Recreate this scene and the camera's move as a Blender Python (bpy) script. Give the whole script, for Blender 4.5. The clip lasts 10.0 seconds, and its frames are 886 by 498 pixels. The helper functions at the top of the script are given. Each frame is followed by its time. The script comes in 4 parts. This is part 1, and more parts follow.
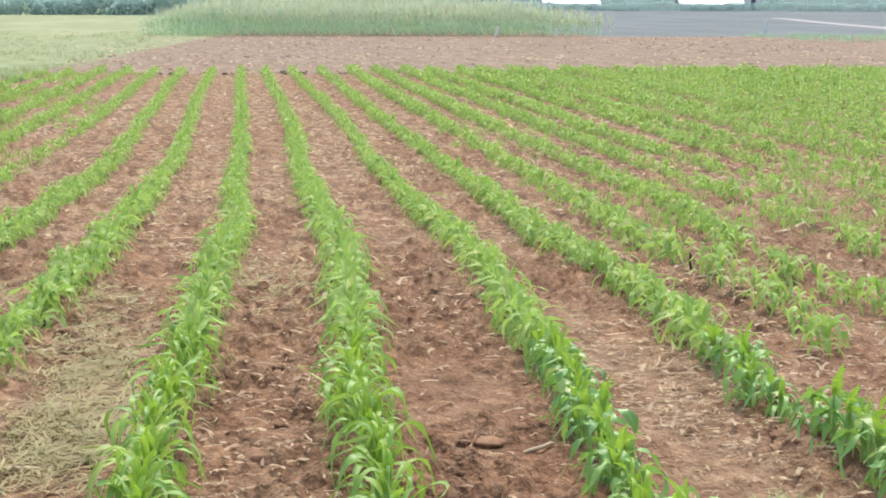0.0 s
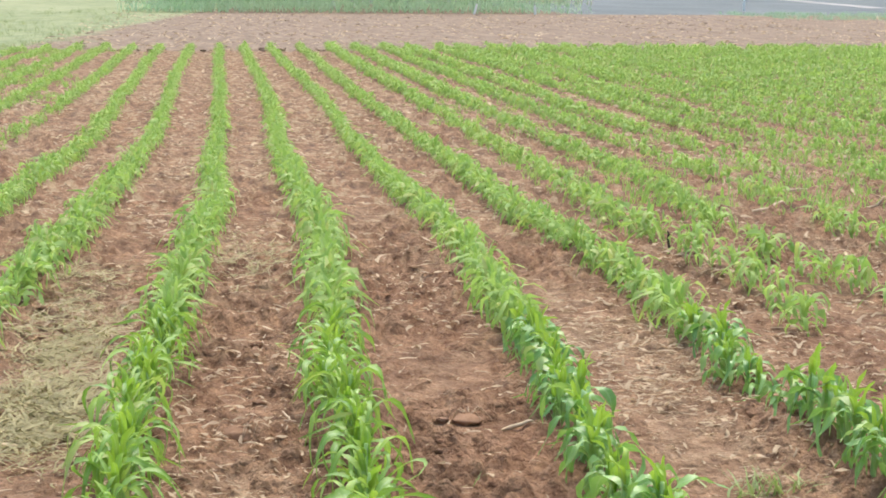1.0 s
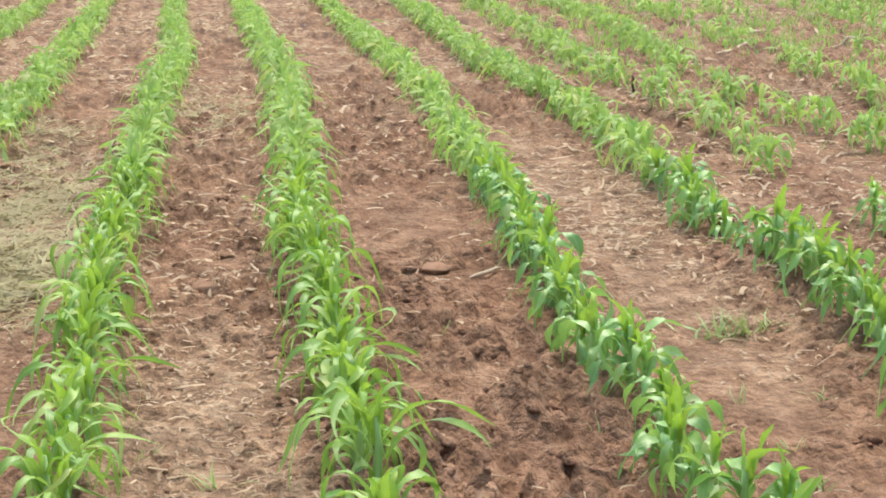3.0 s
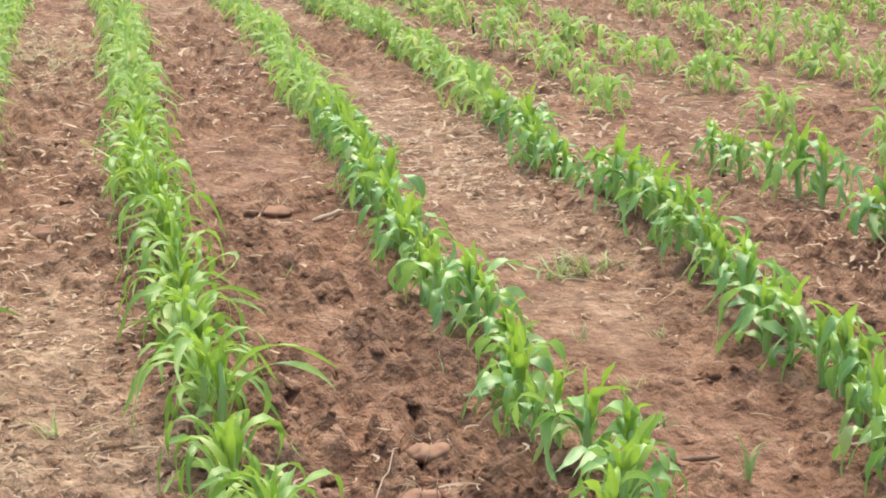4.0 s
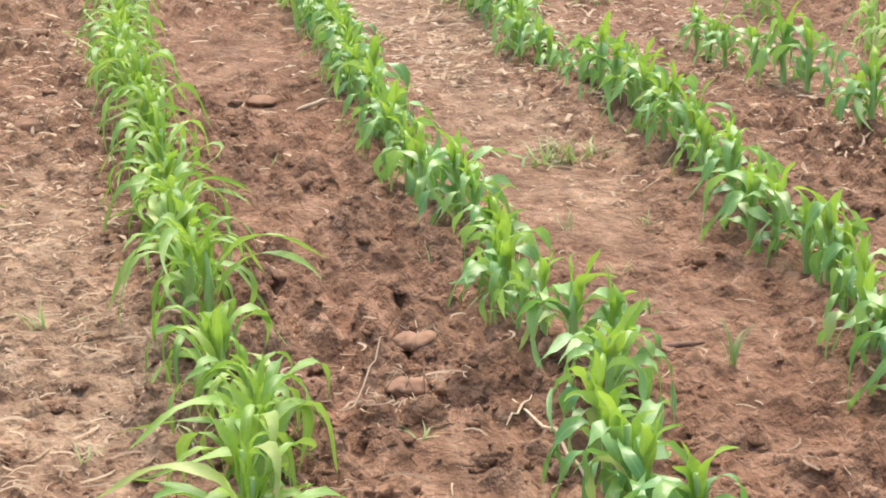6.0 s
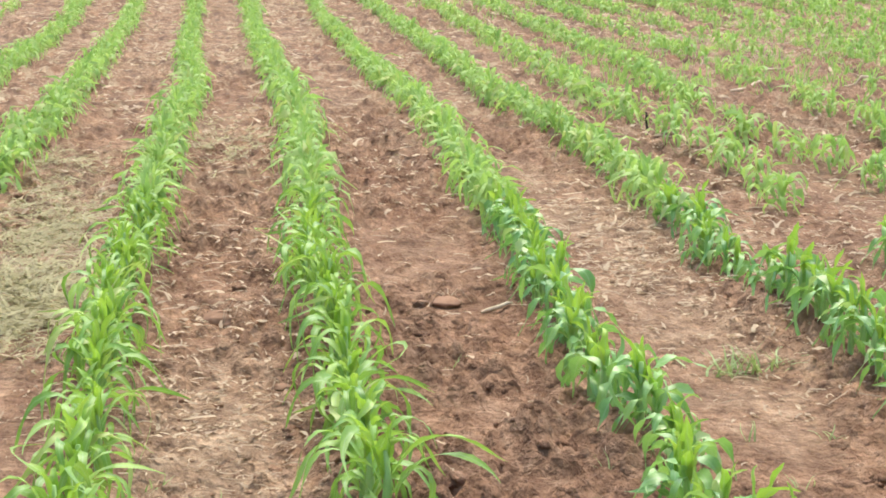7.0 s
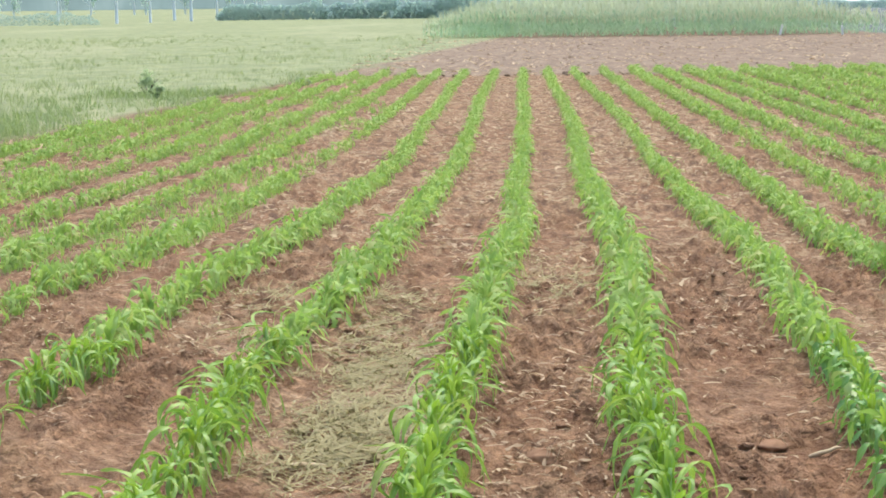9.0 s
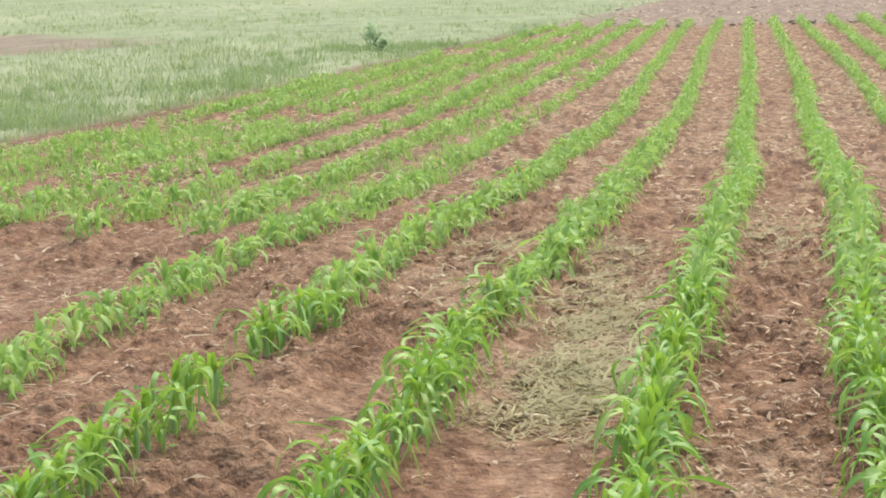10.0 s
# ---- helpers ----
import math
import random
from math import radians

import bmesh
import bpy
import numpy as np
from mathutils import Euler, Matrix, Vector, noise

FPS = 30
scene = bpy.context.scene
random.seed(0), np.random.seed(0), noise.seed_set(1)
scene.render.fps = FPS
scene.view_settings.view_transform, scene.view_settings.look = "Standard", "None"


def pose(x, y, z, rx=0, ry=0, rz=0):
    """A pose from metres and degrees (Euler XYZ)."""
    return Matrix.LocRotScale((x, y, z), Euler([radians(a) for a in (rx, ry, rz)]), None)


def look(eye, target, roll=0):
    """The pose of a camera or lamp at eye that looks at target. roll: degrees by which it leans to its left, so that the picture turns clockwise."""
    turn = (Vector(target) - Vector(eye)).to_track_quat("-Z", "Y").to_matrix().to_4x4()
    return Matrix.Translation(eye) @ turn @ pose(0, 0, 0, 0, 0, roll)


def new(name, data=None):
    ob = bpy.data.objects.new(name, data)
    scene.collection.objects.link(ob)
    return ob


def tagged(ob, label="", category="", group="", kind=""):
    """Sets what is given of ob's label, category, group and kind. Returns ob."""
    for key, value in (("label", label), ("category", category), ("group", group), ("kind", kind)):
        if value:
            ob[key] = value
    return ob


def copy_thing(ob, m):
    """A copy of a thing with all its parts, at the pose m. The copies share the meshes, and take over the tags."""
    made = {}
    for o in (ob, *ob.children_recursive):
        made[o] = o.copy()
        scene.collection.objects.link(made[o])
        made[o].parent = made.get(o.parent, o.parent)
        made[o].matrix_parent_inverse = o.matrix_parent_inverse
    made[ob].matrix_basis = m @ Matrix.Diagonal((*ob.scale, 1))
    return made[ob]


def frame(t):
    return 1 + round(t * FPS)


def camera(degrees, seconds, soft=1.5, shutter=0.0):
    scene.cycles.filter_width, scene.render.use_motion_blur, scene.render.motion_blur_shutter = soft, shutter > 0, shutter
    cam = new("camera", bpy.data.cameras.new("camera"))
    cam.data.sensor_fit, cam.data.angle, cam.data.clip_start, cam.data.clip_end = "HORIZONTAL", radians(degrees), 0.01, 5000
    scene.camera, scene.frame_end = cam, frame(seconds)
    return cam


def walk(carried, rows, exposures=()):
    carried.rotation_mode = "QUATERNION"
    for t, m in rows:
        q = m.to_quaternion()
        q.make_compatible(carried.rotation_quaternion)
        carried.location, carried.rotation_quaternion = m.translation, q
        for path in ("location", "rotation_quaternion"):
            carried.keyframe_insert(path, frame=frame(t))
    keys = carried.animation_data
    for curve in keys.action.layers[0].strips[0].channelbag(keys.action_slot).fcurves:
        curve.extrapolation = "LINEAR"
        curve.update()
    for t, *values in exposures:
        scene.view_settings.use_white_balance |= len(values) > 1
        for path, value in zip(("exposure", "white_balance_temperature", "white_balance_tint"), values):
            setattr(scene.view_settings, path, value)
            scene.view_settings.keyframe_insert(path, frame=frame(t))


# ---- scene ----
# ---------------------------------------------------------------- camera and its walk
EYE = 1.55
cam = camera(24.0, 10.0, soft=1.8)
PATH = [
    (0.0, 83.220, -0.167, -5.488),
    (0.5, 82.518, -0.298, -5.651),
    (1.0, 82.610, -0.362, -6.062),
    (1.5, 82.727, -0.153, -6.251),
    (2.0, 81.403, 0.051, -5.632),
    (2.2, 80.716, 0.164, -5.518),
    (3.3, 78.184, 0.828, -8.579),
    (3.5, 78.284, 0.772, -9.661),
    (4.0, 76.830, 0.421, -11.551),
    (4.5, 74.465, 0.304, -12.263),
    (5.0, 71.833, 0.849, -12.336),
    (5.2, 71.539, 1.029, -12.140),
    (6.3, 75.643, 0.508, -11.637),
    (6.5, 77.073, 0.294, -10.812),
    (7.0, 79.398, 0.102, -6.733),
    (7.5, 81.465, -0.095, -3.094),
    (8.0, 83.189, 0.012, -1.709),
    (8.5, 83.773, 0.071, -0.767),
    (9.0, 83.276, 0.674, 2.202),
    (9.5, 82.725, 0.934, 4.688),
    (10.0, 82.057, 1.444, 8.277),
]
walk(cam, [(t, pose(0, 0, EYE, rx, ry, rz)) for t, rx, ry, rz in PATH],
     exposures=[(0.0, 1.21, 6700, 4), (2.2, 1.24, 6650, 3), (3.4, 1.38, 6700, 5), (4.0, 1.39, 6800, 8), (4.5, 1.45, 6850, 12), (5.2, 1.46, 6900, 15), (6.5, 1.49, 6650, 5), (7.5, 1.32, 6550, 2), (8.2, 1.11, 6600, 2), (9.0, 1.15, 6600, 2), (10.0, 1.19, 6650, 3)])

# ---------------------------------------------------------------- world and sun: a bright, hazy, overcast day
world = bpy.data.worlds.new("overcast_sky")
world.use_nodes = True
scene.world = world
wn = world.node_tree.nodes
sky = wn.new("ShaderNodeTexSky")
sky.sky_type = "NISHITA"
sky.sun_disc = False
sky.sun_elevation = radians(65)
sky.sun_rotation = radians(18)
sky.air_density, sky.dust_density, sky.ozone_density = 1.0, 3.0, 1.0
wn["Background"].inputs["Strength"].default_value = 0.14
world.node_tree.links.new(sky.outputs[0], wn["Background"].inputs[0])

sun = new("sun", bpy.data.lights.new("sun", "SUN"))
sun.data.energy, sun.data.angle, sun.data.color = 1.2, radians(40), (1.0, 0.97, 0.93)
sun.matrix_world = look((10.5, 32.0, 72.5), (0, 0, 0))


# ---------------------------------------------------------------- materials
def mat(name, rough=0.8, spec=0.3):
    m = bpy.data.materials.new(name)
    m.use_nodes = True
    b = m.node_tree.nodes["Principled BSDF"]
    b.inputs["Roughness"].default_value = rough
    b.inputs["Specular IOR Level"].default_value = spec
    return m, m.node_tree.nodes, m.node_tree.links, b


def ramp(nodes, links, fac, stops):
    r = nodes.new("ShaderNodeValToRGB")
    while len(r.color_ramp.elements) < len(stops):
        r.color_ramp.elements.new(0.5)
    for e, (p, c) in zip(r.color_ramp.elements, stops):
        e.position, e.color = p, (*c, 1)
    links.new(fac, r.inputs[0])
    return r.outputs[0]


def noise_tex(nodes, links, vec, scale, detail=4.0, rough=0.55):
    n = nodes.new("ShaderNodeTexNoise")
    n.inputs["Scale"].default_value = scale
    n.inputs["Detail"].default_value = detail
    n.inputs["Roughness"].default_value = rough
    links.new(vec, n.inputs["Vector"])
    return n.outputs["Fac"]


def stretched(nodes, links, vec, sx, sy, sz=1.0):
    m = nodes.new("ShaderNodeMapping")
    m.inputs["Scale"].default_value = (sx, sy, sz)
    links.new(vec, m.inputs["Vector"])
    return m.outputs[0]


def mixc(nodes, links, fac, a, b, mode="MIX"):
    m = nodes.new("ShaderNodeMix")
    m.data_type, m.blend_type = "RGBA", mode
    for sock, v in ((m.inputs[0], fac), (m.inputs[6], a), (m.inputs[7], b)):
        if isinstance(v, (int, float)):
            sock.default_value = v
        elif isinstance(v, tuple):
            sock.default_value = (*v, 1)
        else:
            links.new(v, sock)
    return m.outputs[2]


def maths(nodes, links, op, a, b=0.0, clamp=False):
    m = nodes.new("ShaderNodeMath")
    m.operation, m.use_clamp = op, clamp
    for sock, v in ((m.inputs[0], a), (m.inputs[1], b)):
        if isinstance(v, (int, float)):
            sock.default_value = v
        else:
            links.new(v, sock)
    return m.outputs[0]


def bump(nodes, links, bsdf, height, strength, dist):
    b = nodes.new("ShaderNodeBump")
    b.inputs["Strength"].default_value, b.inputs["Distance"].default_value = strength, dist
    links.new(height, b.inputs["Height"])
    links.new(b.outputs[0], bsdf.inputs["Normal"])


def soil_colour(nodes, links, pos, dryness=None):
    """Red-brown tilled earth: damp dark crumbs, paler dry crust, straw-coloured litter dust."""
    big = noise_tex(nodes, links, stretched(nodes, links, pos, 0.9, 0.45), 0.8, 3.0)
    mid = noise_tex(nodes, links, stretched(nodes, links, pos, 1.0, 0.5), 14.0, 6.0, 0.68)
    fine = noise_tex(nodes, links, stretched(nodes, links, pos, 1.0, 0.7), 70.0, 5.0, 0.72)
    earth = ramp(nodes, links, mid, [(0.30, (0.142, 0.073, 0.043)), (0.43, (0.212, 0.110, 0.064)), (0.56, (0.280, 0.153, 0.092)), (0.72, (0.41, 0.246, 0.158))])
    dusty = ramp(nodes, links, mid, [(0.30, (0.165, 0.096, 0.058)), (0.46, (0.300, 0.188, 0.116)), (0.68, (0.48, 0.335, 0.215))])
    grain = ramp(nodes, links, fine, [(0.32, (0.80, 0.79, 0.78)), (0.5, (1.0, 1.0, 1.0)), (0.70, (1.22, 1.22, 1.20))])
    dry = ramp(nodes, links, big, [(0.42, (0, 0, 0)), (0.66, (1, 1, 1))])
    if dryness is not None:
        dry = maths(nodes, links, "MULTIPLY", maths(nodes, links, "ADD", dryness, maths(nodes, links, "MULTIPLY", dry, 0.35)), 1.0, True)
    else:
        dry = maths(nodes, links, "MULTIPLY", dry, 0.3)
    c = mixc(nodes, links, dry, earth, dusty)
    patch = noise_tex(nodes, links, stretched(nodes, links, pos, 1.0, 0.45), 5.0, 5.0, 0.7)
    c = mixc(nodes, links, 1.0, c, ramp(nodes, links, patch, [(0.33, (0.72, 0.71, 0.70)), (0.5, (1.0, 1.0, 1.0)), (0.68, (1.24, 1.24, 1.22))]), "MULTIPLY")
    return mixc(nodes, links, 1.0, c, grain, "MULTIPLY"), fine, mid


def make_soil():
    m, n, l, b = mat("tilled_soil", 0.95, 0.15)
    pos = n.new("ShaderNodeNewGeometry").outputs["Position"]
    crust = n.new("ShaderNodeAttribute")
    crust.attribute_name = "dry_crust"
    c, fine, mid = soil_colour(n, l, pos, crust.outputs["Fac"])
    # stubble and leaf litter lie in short drifts farther out, with darker flecks between
    sep = n.new("ShaderNodeSeparateXYZ")
    l.new(pos, sep.inputs[0])
    out = maths(n, l, "MULTIPLY", maths(n, l, "SUBTRACT", sep.outputs[1], 7.0), 0.1, True)
    drift = noise_tex(n, l, stretched(n, l, pos, 9.0, 2.4), 1.0, 3.0, 0.6)
    c = mixc(n, l, maths(n, l, "MULTIPLY", out, ramp(n, l, drift, [(0.55, (0, 0, 0)), (0.66, (0.7, 0.7, 0.7))])), c, (0.46, 0.34, 0.215))
    c = mixc(n, l, maths(n, l, "MULTIPLY", out, ramp(n, l, drift, [(0.34, (0.75, 0.75, 0.75)), (0.46, (0, 0, 0))])), c, (0.125, 0.075, 0.052))
    l.new(c, b.inputs["Base Color"])
    lump = []
    for scale, weight in ((19.0, 1.0), (46.0, 0.5)):
        vo = n.new("ShaderNodeTexVoronoi")
        vo.feature = "SMOOTH_F1"
        vo.inputs["Scale"].default_value = scale
        vo.inputs["Smoothness"].default_value = 0.25
        warp = n.new("ShaderNodeVectorMath")
        warp.operation = "MULTIPLY_ADD"
        wn3 = n.new("ShaderNodeTexNoise")
        wn3.inputs["Scale"].default_value = scale * 0.6
        l.new(pos, wn3.inputs["Vector"])
        l.new(wn3.outputs["Color"], warp.inputs[0])
        warp.inputs[1].default_value = (0.05, 0.05, 0.05)
        l.new(pos, warp.inputs[2])
        l.new(warp.outputs[0], vo.inputs["Vector"])
        lump.append(maths(n, l, "MULTIPLY", maths(n, l, "SUBTRACT", 1.0, vo.outputs["Distance"]), weight))
    height = maths(n, l, "ADD", maths(n, l, "ADD", lump[0], lump[1]), maths(n, l, "ADD", maths(n, l, "MULTIPLY", fine, 0.4), maths(n, l, "MULTIPLY", mid, 1.8)))
    bump(n, l, b, height, 0.9, 0.030)
    return m


def make_ground():
    """One sheet: tilled soil in the field, meadow to the west, the bare strip, far plots beyond."""
    m, n, l, b = mat("open_ground", 0.95, 0.15)
    pos = n.new("ShaderNodeNewGeometry").outputs["Position"]
    sep = n.new("ShaderNodeSeparateXYZ")
    l.new(pos, sep.inputs[0])
    x, y = sep.outputs[0], sep.outputs[1]
    soil, fine, mid = soil_colour(n, l, pos)
    # evenly darkened: the shading that the topsoil's bumps give, put into the colour
    soil = mixc(n, l, 1.0, soil, (0.74, 0.77, 0.80), "MULTIPLY")
    wob = maths(n, l, "MULTIPLY", maths(n, l, "SUBTRACT", noise_tex(n, l, pos, 0.25, 4.0, 0.6), 0.5), 9.0)

    def beyond(value, edge, soft):
        return maths(n, l, "MULTIPLY", maths(n, l, "SUBTRACT", value, edge), 1.0 / soft, True)

    g1 = noise_tex(n, l, stretched(n, l, pos, 1.0, 0.4), 1.3, 6.0, 0.65)
    g2 = noise_tex(n, l, stretched(n, l, pos, 0.35, 0.06), 0.3, 4.0)
    # meadow greens, paled and given extra blue for haze
    grass = ramp(n, l, g1, [(0.3, (0.190, 0.216, 0.112)), (0.5, (0.255, 0.276, 0.148)), (0.72, (0.33, 0.335, 0.192))])
    grass = mixc(n, l, maths(n, l, "MULTIPLY", ramp(n, l, g2, [(0.5, (0, 0, 0)), (0.7, (1, 1, 1))]), 0.6), grass, (0.39, 0.37, 0.23))
    bare = ramp(n, l, noise_tex(n, l, stretched(n, l, pos, 1.0, 0.10), 2.6, 6.0, 0.72),
                [(0.32, (0.185, 0.127, 0.092)), (0.5, (0.240, 0.170, 0.124)), (0.68, (0.325, 0.245, 0.178))])
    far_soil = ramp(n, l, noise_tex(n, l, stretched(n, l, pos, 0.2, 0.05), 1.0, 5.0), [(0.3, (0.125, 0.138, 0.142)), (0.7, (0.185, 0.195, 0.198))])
    # west edge of the field runs slantwise, in towards the far end
    edge = maths(n, l, "ADD", maths(n, l, "ADD", x, maths(n, l, "MULTIPLY", y, -0.074)), maths(n, l, "MULTIPLY", wob, 0.06))
    west = beyond(maths(n, l, "MULTIPLY", edge, -1.0), 9.9, 0.5)
    c = mixc(n, l, beyond(maths(n, l, "ADD", y, maths(n, l, "MULTIPLY", wob, 0.3)), 58.0, 1.0), soil, bare)
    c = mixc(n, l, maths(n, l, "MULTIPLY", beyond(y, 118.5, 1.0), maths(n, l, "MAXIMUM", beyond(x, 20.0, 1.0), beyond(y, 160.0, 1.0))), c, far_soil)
    c = mixc(n, l, beyond(y, 1100.0, 60.0), c, grass)
    meadow_far = maths(n, l, "MULTIPLY", beyond(maths(n, l, "ADD", maths(n, l, "MULTIPLY", x, -1.0), wob), 4.5, 1.5), beyond(y, 60.0, 4.0))
    c = mixc(n, l, maths(n, l, "MAXIMUM", west, meadow_far), c, grass)
    # a worn strip of bare earth in the meadow
    sx = maths(n, l, "ADD", maths(n, l, "ADD", x, 22.5), maths(n, l, "MULTIPLY", maths(n, l, "SUBTRACT", y, 53.5), 0.30))
    dx, dy = maths(n, l, "MULTIPLY", sx, 0.155), maths(n, l, "MULTIPLY", maths(n, l, "SUBTRACT", y, 53.5), 0.125)
    d2 = maths(n, l, "ADD", maths(n, l, "MULTIPLY", dx, dx), maths(n, l, "MULTIPLY", dy, dy))
    scar = maths(n, l, "MULTIPLY", maths(n, l, "SUBTRACT", maths(n, l, "ADD", 1.2, maths(n, l, "MULTIPLY", wob, 0.22)), d2), 2.0, True)
    c = mixc(n, l, maths(n, l, "MULTIPLY", scar, 0.85), c, bare)
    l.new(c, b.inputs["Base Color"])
    bump(n, l, b, maths(n, l, "ADD", g1, mid), 0.8, 0.05)
    return m


def make_leaf(name, lo, hi, rough=0.42, trans=0.25, island=False, tip=None, rib=False, lit=(0.32, 0.50, 0.04)):
    m, n, l, b = mat(name, rough, 0.5)
    if island:
        rnd = n.new("ShaderNodeNewGeometry").outputs["Random Per Island"]
    else:
        rnd = n.new("ShaderNodeObjectInfo").outputs["Random"]
    tc = n.new("ShaderNodeTexCoord").outputs["Object"]
    pos = n.new("ShaderNodeNewGeometry").outputs["Position"]
    blot = noise_tex(n, l, pos, 14.0, 3.0)
    tone = maths(n, l, "ADD", maths(n, l, "MULTIPLY", rnd, 0.65), maths(n, l, "MULTIPLY", maths(n, l, "SUBTRACT", blot, 0.3), 0.8), True)
    c = ramp(n, l, tone, [(0.05, lo), (0.95, hi)])
    vein = noise_tex(n, l, stretched(n, l, tc, 1.0, 1.0, 6.0), 160.0, 2.0)
    c = mixc(n, l, 0.35, c, ramp(n, l, vein, [(0.35, (0.7, 0.75, 0.7)), (0.65, (1.2, 1.18, 1.1))]), "MULTIPLY")
    if rib:
        at = n.new("ShaderNodeAttribute")
        at.attribute_name = "midrib"
        c = mixc(n, l, ramp(n, l, at.outputs["Fac"], [(0.78, (0, 0, 0)), (0.97, (0.4, 0.4, 0.4))]), c, (0.38, 0.52, 0.24))
    if tip:
        dryness = ramp(n, l, rnd, [(0.86, (0, 0, 0)), (0.96, (1, 1, 1))])
        c = mixc(n, l, maths(n, l, "MULTIPLY", dryness, 0.6), c, tip)
    l.new(c, b.inputs["Base Color"])
    bump(n, l, b, vein, 0.25, 0.002)
    t = n.new("ShaderNodeBsdfTranslucent")
    l.new(mixc(n, l, 0.25, c, lit), t.inputs["Color"])
    mx = n.new("ShaderNodeMixShader")
    mx.inputs[0].default_value = trans
    l.new(b.outputs[0], mx.inputs[1])
    l.new(t.outputs[0], mx.inputs[2])
    l.new(mx.outputs[0], n["Material Output"].inputs[0])
    return m


def make_simple(name, lo, hi, scale, rough=0.8, spec=0.3, island=False, relief=0.004, sx=1.0, sy=1.0, sz=1.0):
    m, n, l, b = mat(name, rough, spec)
    pos = n.new("ShaderNodeNewGeometry").outputs["Position"]
    f = noise_tex(n, l, stretched(n, l, pos, sx, sy, sz), scale, 4.0, 0.6)
    if island:
        f2 = maths(n, l, "ADD", maths(n, l, "MULTIPLY", f, 0.5), maths(n, l, "MULTIPLY", n.new("ShaderNodeNewGeometry").outputs["Random Per Island"], 0.5))
    else:
        f2 = f
    l.new(ramp(n, l, f2, [(0.28, lo), (0.72, hi)]), b.inputs["Base Color"])
    bump(n, l, b, f, 0.6, relief)
    return m


SOIL = make_soil()
GROUND = make_ground()
LEAF = make_leaf("maize_leaf", (0.150, 0.310, 0.045), (0.43, 0.60, 0.105), rough=0.38, trans=0.36, rib=True, tip=(0.46, 0.47, 0.16))
LEAF_DEEP = make_leaf("maize_leaf_deep", (0.125, 0.310, 0.072), (0.40, 0.61, 0.150), rough=0.32, trans=0.34, rib=True, tip=(0.42, 0.46, 0.20))
WHORL = make_leaf("maize_young_leaf", (0.28, 0.46, 0.048), (0.44, 0.60, 0.085), rough=0.40, trans=0.40, rib=True)
LEAF_DEEP.node_tree.nodes["Principled BSDF"].inputs["Specular IOR Level"].default_value = 0.75
STEM = make_simple("maize_stem", (0.24, 0.40, 0.10), (0.38, 0.52, 0.17), 60.0, 0.5, 0.4, sz=0.2)
# leaf green of the farther rows, with some haze mixed into the colour
LEAF_FAR = make_leaf("maize_leaf_rows_hazed", (0.255, 0.420, 0.100), (0.49, 0.64, 0.185), rough=0.55, trans=0.45, island=True, tip=(0.48, 0.46, 0.18))
STRAW = make_leaf("dry_straw", (0.30, 0.20, 0.125), (0.64, 0.48, 0.32), 0.75, 0.28, island=True, lit=(0.6, 0.45, 0.3))
HUSK = make_leaf("dry_husk", (0.34, 0.235, 0.15), (0.68, 0.52, 0.35), 0.75, 0.35, island=True, lit=(0.6, 0.45, 0.3))
CLOD = make_simple("soil_crumb", (0.215, 0.116, 0.069), (0.40, 0.235, 0.147), 40.0, 0.95, 0.12, island=True, relief=0.004)
CLODFAR = make_simple("dry_clod", (0.17, 0.115, 0.082), (0.42, 0.31, 0.225), 2.5, 0.95, 0.12, island=True, relief=0.03)
# blades match the meadow sheet, its touch of haze included
GRASS = make_leaf("meadow_grass", (0.255, 0.298, 0.145), (0.39, 0.420, 0.220), 0.6, 0.42, island=True)
TALLWEED = make_leaf("tall_weed_leaf", (0.225, 0.280, 0.125), (0.34, 0.40, 0.190), 0.6, 0.4, island=True)
WEED = make_leaf("weed_leaf", (0.24, 0.34, 0.11), (0.46, 0.52, 0.22), 0.5, 0.3)
DRYGRASS = make_leaf("dry_flat_grass", (0.26, 0.21, 0.095), (0.48, 0.40, 0.205), 0.7, 0.2, island=True)
OLDWOOD = make_simple("weathered_wood", (0.15, 0.09, 0.06), (0.30, 0.19, 0.13), 40.0, 0.85, 0.2, relief=0.003)
DARKSTICK = make_simple("dark_dead_wood", (0.020, 0.016, 0.012), (0.07, 0.055, 0.04), 50.0, 0.85)
# far crops: straw and green of their own, lightened and cooled for haze
TASSEL = make_leaf("ripening_maize_hazed", (0.58, 0.60, 0.46), (0.70, 0.71, 0.57), 0.7, 0.4, island=True)
RIPELEAF = make_leaf("tall_maize_leaf_hazed", (0.31, 0.47, 0.34), (0.44, 0.58, 0.43), 0.6, 0.5, island=True)
# far foliage: distance haze is put into the leaf colour, pale and blue
GUM = make_leaf("hazed_tree_leaf", (0.52, 0.62, 0.64), (0.62, 0.72, 0.74), 0.7, 0.55, island=True)
HEDGE = make_leaf("hazed_hedge_leaf", (0.41, 0.52, 0.56), (0.50, 0.62, 0.66), 0.7, 0.5, island=True)
# bark pale in itself, cooled towards grey-blue for the same haze
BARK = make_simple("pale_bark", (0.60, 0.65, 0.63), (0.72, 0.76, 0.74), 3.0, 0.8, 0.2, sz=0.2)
PLASTER = make_simple("whitewashed_wall", (0.62, 0.63, 0.62), (0.80, 0.80, 0.78), 1.5, 0.8)
ROOF = make_simple("pale_sheet_roof", (0.72, 0.72, 0.72), (0.85, 0.83, 0.82), 2.0, 0.45, 0.5)
DARKPANEL = make_simple("dark_wall_panel", (0.05, 0.06, 0.06), (0.09, 0.10, 0.10), 2.0)
